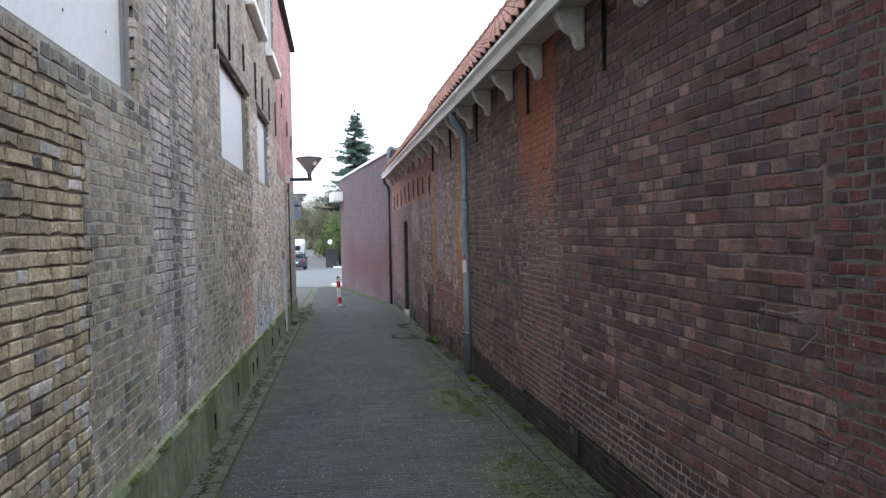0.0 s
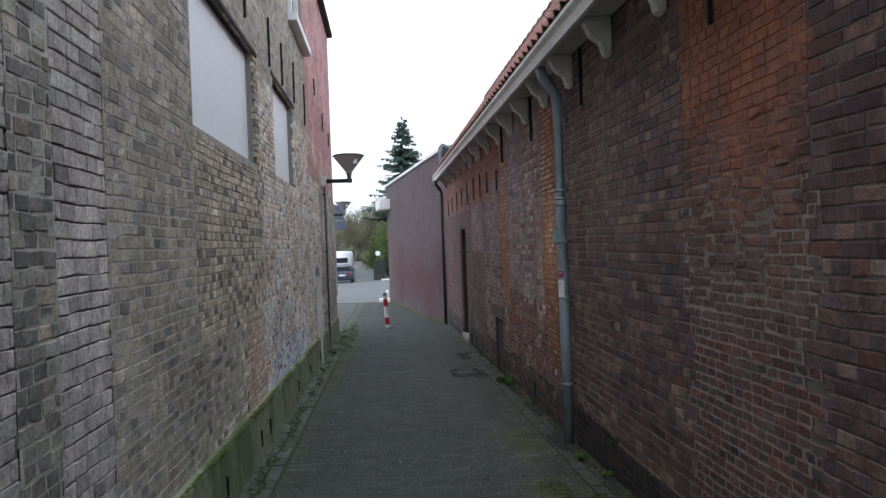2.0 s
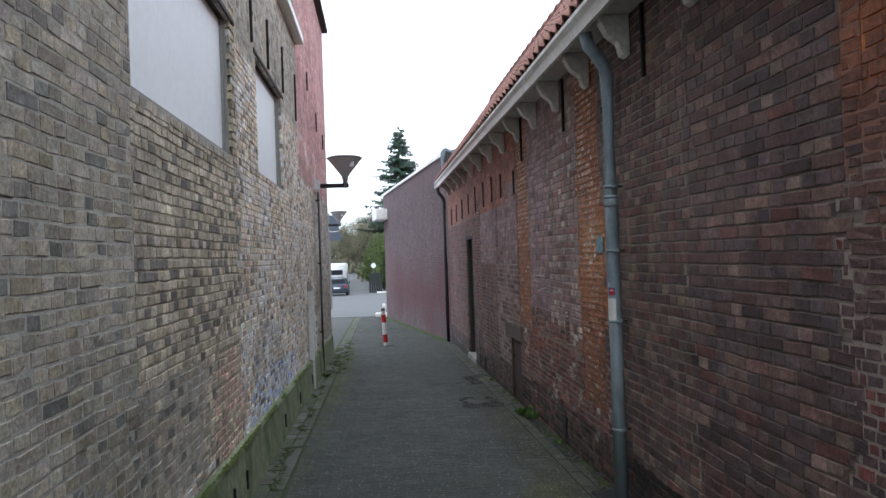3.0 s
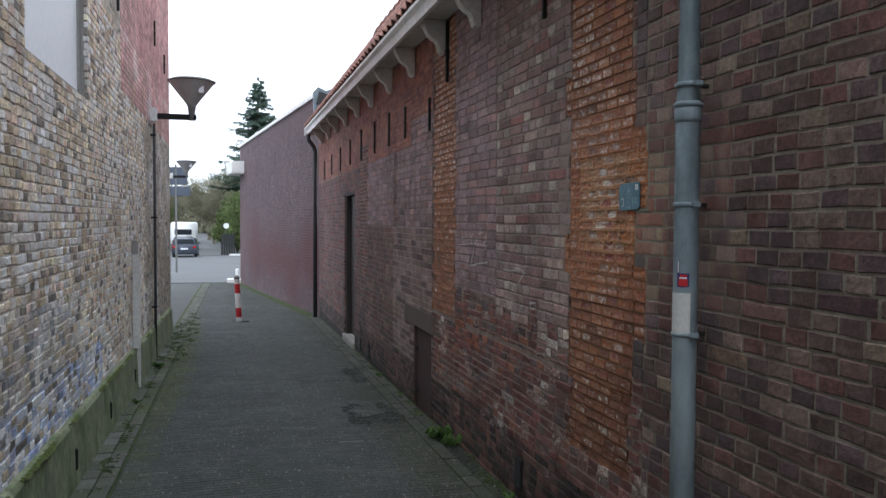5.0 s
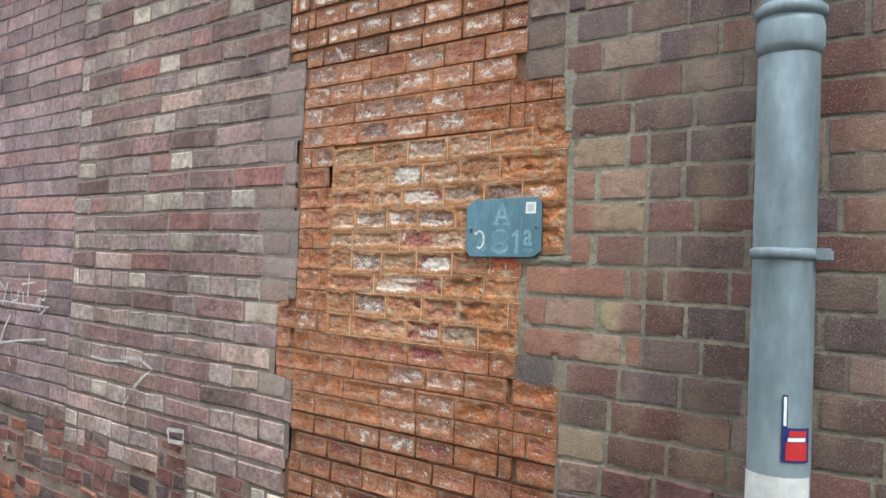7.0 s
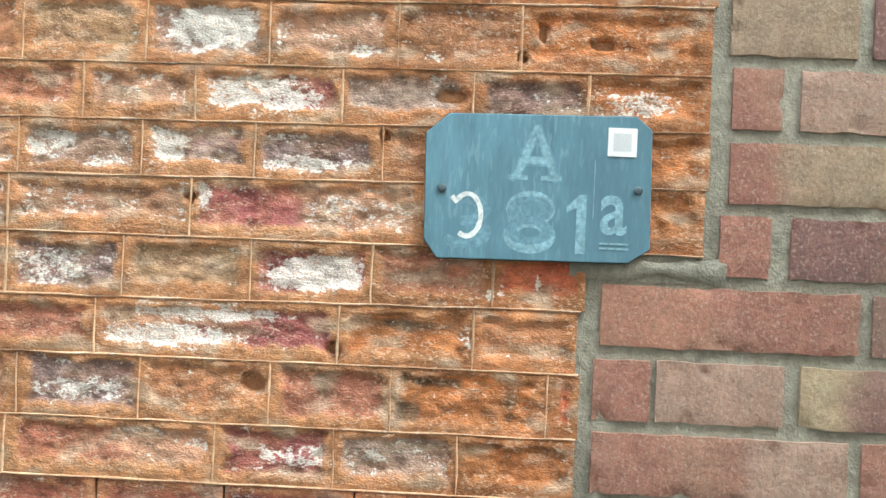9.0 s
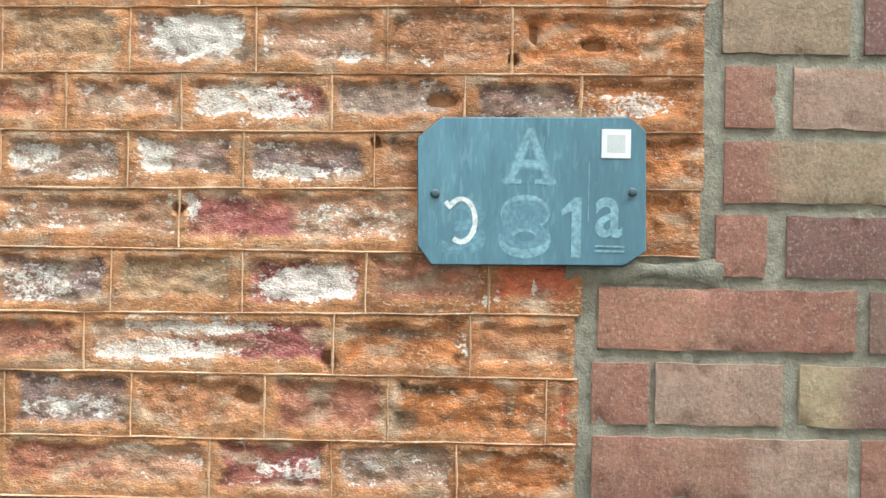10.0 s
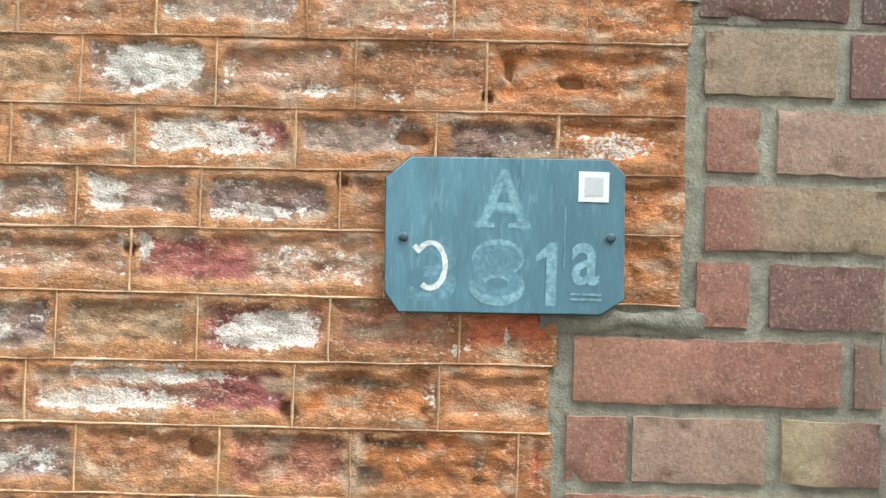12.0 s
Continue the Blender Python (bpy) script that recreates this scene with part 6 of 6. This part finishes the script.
far = tagged(link_mesh("backdrop", *leaf_mesh([(RNG.uniform(-60, 60), RNG.uniform(170, 190), RNG.uniform(-1.2, 6.5) ) for _ in range(9000)], 0.9), LEAF_PALE), "far pale line of trees and hedges", "trees", kind="stuff")


# ---- paving ----
def setts(x0, x1, y0, y1, along, size, palette, seed, bound=None):
    """Paving bricks: returns list of (x0, x1, y0, y1, lift, colour)."""
    rng = np.random.default_rng(seed)
    out, row = [], 0
    if along:
        x = x0
        while x < x1 - 0.03:
            y = y0 - rng.random() * size[0]
            while y < y1:
                out.append((x, min(x + size[1], x1), y, min(y + size[0], y1), rng.normal(0, 0.002), palette[rng.integers(len(palette))]))
                y += size[0] + 0.008
            x += size[1] + 0.008
        return out
    y = y0
    while y < y1:
        x = x0 - (row % 2) * size[0] / 2
        lim = bound(y) if bound else x1
        while x < lim - 0.03:
            a, b = max(x, x0), min(x + size[0], lim)
            if b - a > 0.04:
                out.append((a, b, y, y + size[1], rng.normal(0, 0.0005), palette[rng.integers(len(palette))]))
            x += size[0] + 0.006
        y += size[1] + 0.006
        row += 1
    return out


def alley_edge(y):
    return 1.43 if y < 23 else 1.43 - (y - 23) * 0.1146


def crown(x, y):
    """The camber and the shallow dips of the alley's paving."""
    right = alley_edge(y)
    if not -0.80 <= x <= right + 0.001:
        return 0.0
    k = (x + 0.80) / (right + 0.80) * 2 - 1
    dip = 0.012 * math.exp(-((x - 1.22) / 0.2) ** 2) * (math.exp(-((y - 13.9) / 0.4) ** 2) + math.exp(-((y - 16.1) / 0.4) ** 2))
    return 0.018 * (1 - k * k) - 0.004 - dip + 0.004 * noise.noise(Vector((x * 2, y * 1.3, 0)))


def mossed(x, y, c):
    """Olive moss on the paving near the downpipe, along the edges and in a few patches."""
    k = 0.0
    for cx, cy, rx, ry, a in ((1.28, 7.7, 0.32, 0.85, 1.1), (1.24, 9.7, 0.22, 0.75, 1.1), (1.3, 12.0, 0.16, 2.2, 0.6), (1.25, 4.6, 0.3, 1.2, 0.8), (-0.72, 18.0, 0.17, 5.0, 1.0), (-0.72, 9.5, 0.07, 5.0, 0.4)):
        r = math.hypot((x - cx) / rx, (y - cy) / ry)
        k = max(k, a * min(1.0, max(0.0, 1.5 - 1.1 * r + 0.7 * noise.noise(Vector((x * 6, y * 2.5, 3))))))
    c = mixed(c, (0.085, 0.098, 0.03), min(k, 0.95))
    damp = smooth((x - 1.12 + 0.22 * noise.noise(Vector((x * 3, y * 0.9, 21)))) / 0.22)
    return mixed(c, (0.045, 0.05, 0.036), 0.75 * damp)


def sett_mesh(name, pieces, parent, label, kind="stuff"):
    n = len(pieces)
    co, tint = np.empty((n, 12, 3)), np.empty((n, 12, 4))
    for i, (a, b, c, d, lift, col) in enumerate(pieces):
        for q, (x, y) in enumerate(((a, c), (b, c), (b, d), (a, d))):
            sx, sy = (1 if q in (0, 3) else -1), (1 if q in (0, 1) else -1)
            z = floor_z(y) + lift + crown(x, y)
            co[i, q] = (x + sx * 0.0025, y + sy * 0.0025, z)
            co[i, q + 4] = (x, y, z - 0.002)
            co[i, q + 8] = (x, y, z - 0.04)
        g = RNG.normal(1, 0.06)
        tint[i] = (*(v * g * 0.72 for v in mossed((a + b) / 2, (c + d) / 2, col)), max(0.0, RNG.normal(0.3, 0.25)))
    faces = (QUADS[None] + 12 * np.arange(n)[:, None, None]).reshape(-1, 4)
    ob = link_mesh(name, co.reshape(-1, 3).tolist(), faces.tolist(), SETT, parent, label, tint.reshape(-1, 4))
    return tagged(ob, kind=kind) if kind else ob


pavement = thing("pavement", "dark worn clinker paving with mossy brick edging", "pavement", kind="structure")


def alley_sheet():
    ys = list(np.arange(-5, 36.5, 0.5))
    verts, faces = [], []
    for y in ys:
        right = alley_edge(y)
        for k in range(9):
            x = -0.80 + (right + 0.80) * k / 8
            verts.append((x, y, floor_z(y) + crown(x, y) - 0.002))
    for j in range(len(ys) - 1):
        faces += [(9 * j + k, 9 * j + k + 1, 9 * j + k + 10, 9 * j + k + 9) for k in range(8)]
    return link_mesh("joint_sand", verts, faces, ALLEY, pavement, "dark gritty sand between the paving bricks", smooth=True)


alley_sheet()
MOSSY = [(0.115, 0.12, 0.09), (0.10, 0.115, 0.075), (0.14, 0.14, 0.12), (0.08, 0.10, 0.055)]
kerb_l = setts(-1.04, -0.81, -5, 36, True, (0.21, 0.105), MOSSY, 6)
kerb_r = setts(1.44, 1.66, -5, 23, True, (0.21, 0.10), MOSSY, 8)
CLINKER = [(0.072, 0.081, 0.077), (0.078, 0.084, 0.078), (0.066, 0.075, 0.072), (0.074, 0.077, 0.07)]
field = setts(-0.79, 1.43, -5, 36, False, (0.2, 0.05), CLINKER, 12, alley_edge)
sett_near = [p for p in kerb_l + kerb_r if 4.5 < p[2] < 14.0][:150] + [p for p in field if 7.0 < p[2] < 7.8][:145]
chosen = set(map(id, sett_near))
sett_mesh("clinker", [p for p in field if id(p) not in chosen], pavement, "narrow dark clinker paving bricks laid crosswise")
sett_mesh("edging", [p for p in kerb_l + kerb_r if id(p) not in chosen], pavement, "mossy brick edging along both walls")
gap = [(x, y, floor_z(y) - 0.012) for y in (-5, 36) for x in (-1.1, 1.67)]
link_mesh("joint_bed", gap, [(0, 1, 3, 2)], MOSS, pavement, "mossy dirt in the joints")


def moss_patch(cx, cy, rx, ry, n, label, material=MOSS, seed=1, lift=0.003):
    rng = np.random.default_rng(seed)
    v, f = [], []
    for _ in range(n):
        a, r = rng.uniform(0, 6.283), math.sqrt(rng.random())
        x, y = cx + math.cos(a) * r * rx * 1.25, cy + math.sin(a) * r * ry * 1.25
        if noise.noise(Vector((x * 5.5, y * 2.6, seed))) < r * 0.55 - 0.3:
            continue
        s, i = rng.uniform(0.006, 0.02), len(v)
        z = floor_z(y) + lift + crown(x, y)
        v += [(x - s, y - s * 0.6, z), (x + s, y - s * 0.7, z), (x + s * 0.7, y + s, z), (x - s * 0.6, y + s * 0.8, z), (x, y, z + s * 0.45)]
        f += [(i, i + 1, i + 4), (i + 1, i + 2, i + 4), (i + 2, i + 3, i + 4), (i + 3, i, i + 4)]
    return tagged(link_mesh("moss", v, f, material), label, "moss", kind="stuff")


moss_patch(1.25, 16.1, 0.22, 0.5, 900, "dark damp dirt in a shallow dip of the paving", DAMP, seed=2)
moss_patch(1.2, 13.9, 0.26, 0.45, 900, "dark damp dirt in a shallow dip of the paving", DAMP, seed=3)
moss_patch(-0.86, 20.5, 0.2, 3.0, 2600, "green moss strip along the wall foot", seed=4)
moss_patch(1.28, 7.7, 0.2, 0.7, 1200, "green moss beside the downpipe foot", seed=5)
moss_patch(1.62, 9.0, 0.05, 9.0, 2600, "green moss along the wall foot", seed=6)
moss_patch(-0.93, 8.0, 0.06, 9.0, 2600, "green moss along the plinth", seed=7)
moss_patch(1.25, 4.8, 0.25, 1.0, 1200, "green moss on worn paving", seed=9)


moss_patch(-1.062, 9.0, 0.02, 9.0, 4200, "yellow-green moss along the top of the plinth", MOSS_LIGHT, seed=14, lift=0.421)
moss_patch(1.6, 9.0, 0.05, 7.0, 3500, "dark damp dirt along the wall foot", DAMP, seed=10)


def weed(at, n, size, label):
    w = thing("weed", label, "plant", at, group="weeds")
    v, f = [], []
    for _ in range(n):
        a, h, L = RNG.uniform(0, 6.3), RNG.uniform(0.3, 1.2), size * RNG.uniform(0.5, 1.1)
        d = Vector((math.cos(a), math.sin(a), 0))
        s = Vector((-d.y, d.x, 0)) * L * 0.22
        p0, p1, p2 = d * L * 0.1, d * L * 0.6 + Vector((0, 0, L * h)), d * L * 1.1 + Vector((0, 0, L * h * 0.6))
        i = len(v)
        v += [tuple(p0), tuple(p1 + s), tuple(p2), tuple(p1 - s)]
        f += [(i, i + 1, i + 2), (i, i + 2, i + 3)]
    link_mesh("leaves", v, f, WEED, w)


for x, y, n, s in ((1.56, 12.95, 60, 0.11), (1.6, 12.7, 30, 0.08), (1.55, 8.9, 30, 0.06), (1.6, 8.4, 20, 0.05), (1.6, 15.9, 20, 0.05), (-0.95, 17.2, 24, 0.07), (-0.96, 15.0, 18, 0.05), (1.58, 6.4, 20, 0.05), (1.6, 11.4, 18, 0.05)):
    weed((x, y, floor_z(y)), n, s, "small bright green weed at the wall foot")


def litter():
    v, f = [], []
    for _ in range(1100):
        y = RNG.uniform(0, 30)
        x = RNG.uniform(-0.95, 1.6) if RNG.random() < 0.5 else (-0.85 + RNG.normal(0, 0.12) if RNG.random() < 0.5 else 1.5 + RNG.normal(0, 0.12))
        x = min(max(x, -0.98), alley_edge(y) + 0.15)
        s, a, i, z = RNG.uniform(0.004, 0.013), RNG.uniform(0, 6.3), len(v), floor_z(y) + 0.017
        c, d = math.cos(a) * s, math.sin(a) * s
        v += [(x - c, y - d, z), (x + d * 0.5, y - c * 0.5, z + s * 0.5), (x + c, y + d, z + 0.002), (x - d * 0.5, y + c * 0.5, z + s * 0.3)]
        f += [(i, i + 1, i + 2), (i, i + 2, i + 3)]
    tagged(link_mesh("dead_leaves", v, f, DRY), "scattered small dry leaves and blossom on the paving", "litter", kind="stuff")



def grit():
    v, f = [], []
    for _ in range(9000):
        y = 2 + 24 * RNG.random() ** 1.4
        x = RNG.uniform(-0.78, alley_edge(y))
        s, a, i, z = RNG.uniform(0.002, 0.008), RNG.uniform(0, 6.3), len(v), floor_z(y) + 0.001 + crown(x, y)
        c, d = math.cos(a) * s, math.sin(a) * s
        v += [(x - c, y - d, z - 0.003), (x + d, y - c, z - 0.003), (x + c, y + d, z - 0.003), (x - d, y + c, z - 0.003), (x, y, z + s * 0.6)]
        f += [(i, i + 1, i + 4), (i + 1, i + 2, i + 4), (i + 2, i + 3, i + 4), (i + 3, i, i + 4)]
    tagged(link_mesh("grit", v, f, GRIT), "pale grit trodden into the paving", "grit", kind="stuff")


litter()
grit()

# ---- pieces of walls and paving that the path passes nearest ----
for p in sett_near:
    sett_mesh("paving_brick", [p], pavement, "", kind="")
for a, b, lo, hi, c, st in east_near:
    if st["pitch"] < 0.052:
        worn_brick(a - 0.0026, b + 0.0026, lambda u: lo - 0.0024, lambda u: hi + 0.0024, old_kind((a + b) / 2, lo), 0.006, False)
    else:
        clean_brick(a, b, lo, hi, [c[:3]], wall_east, 0.009)
for b in west_near:
    pts, faces, tint = west.mesh([b])
    link_mesh("brick", pts.tolist(), faces.tolist(), BRICK, wall_west, tint=tint)
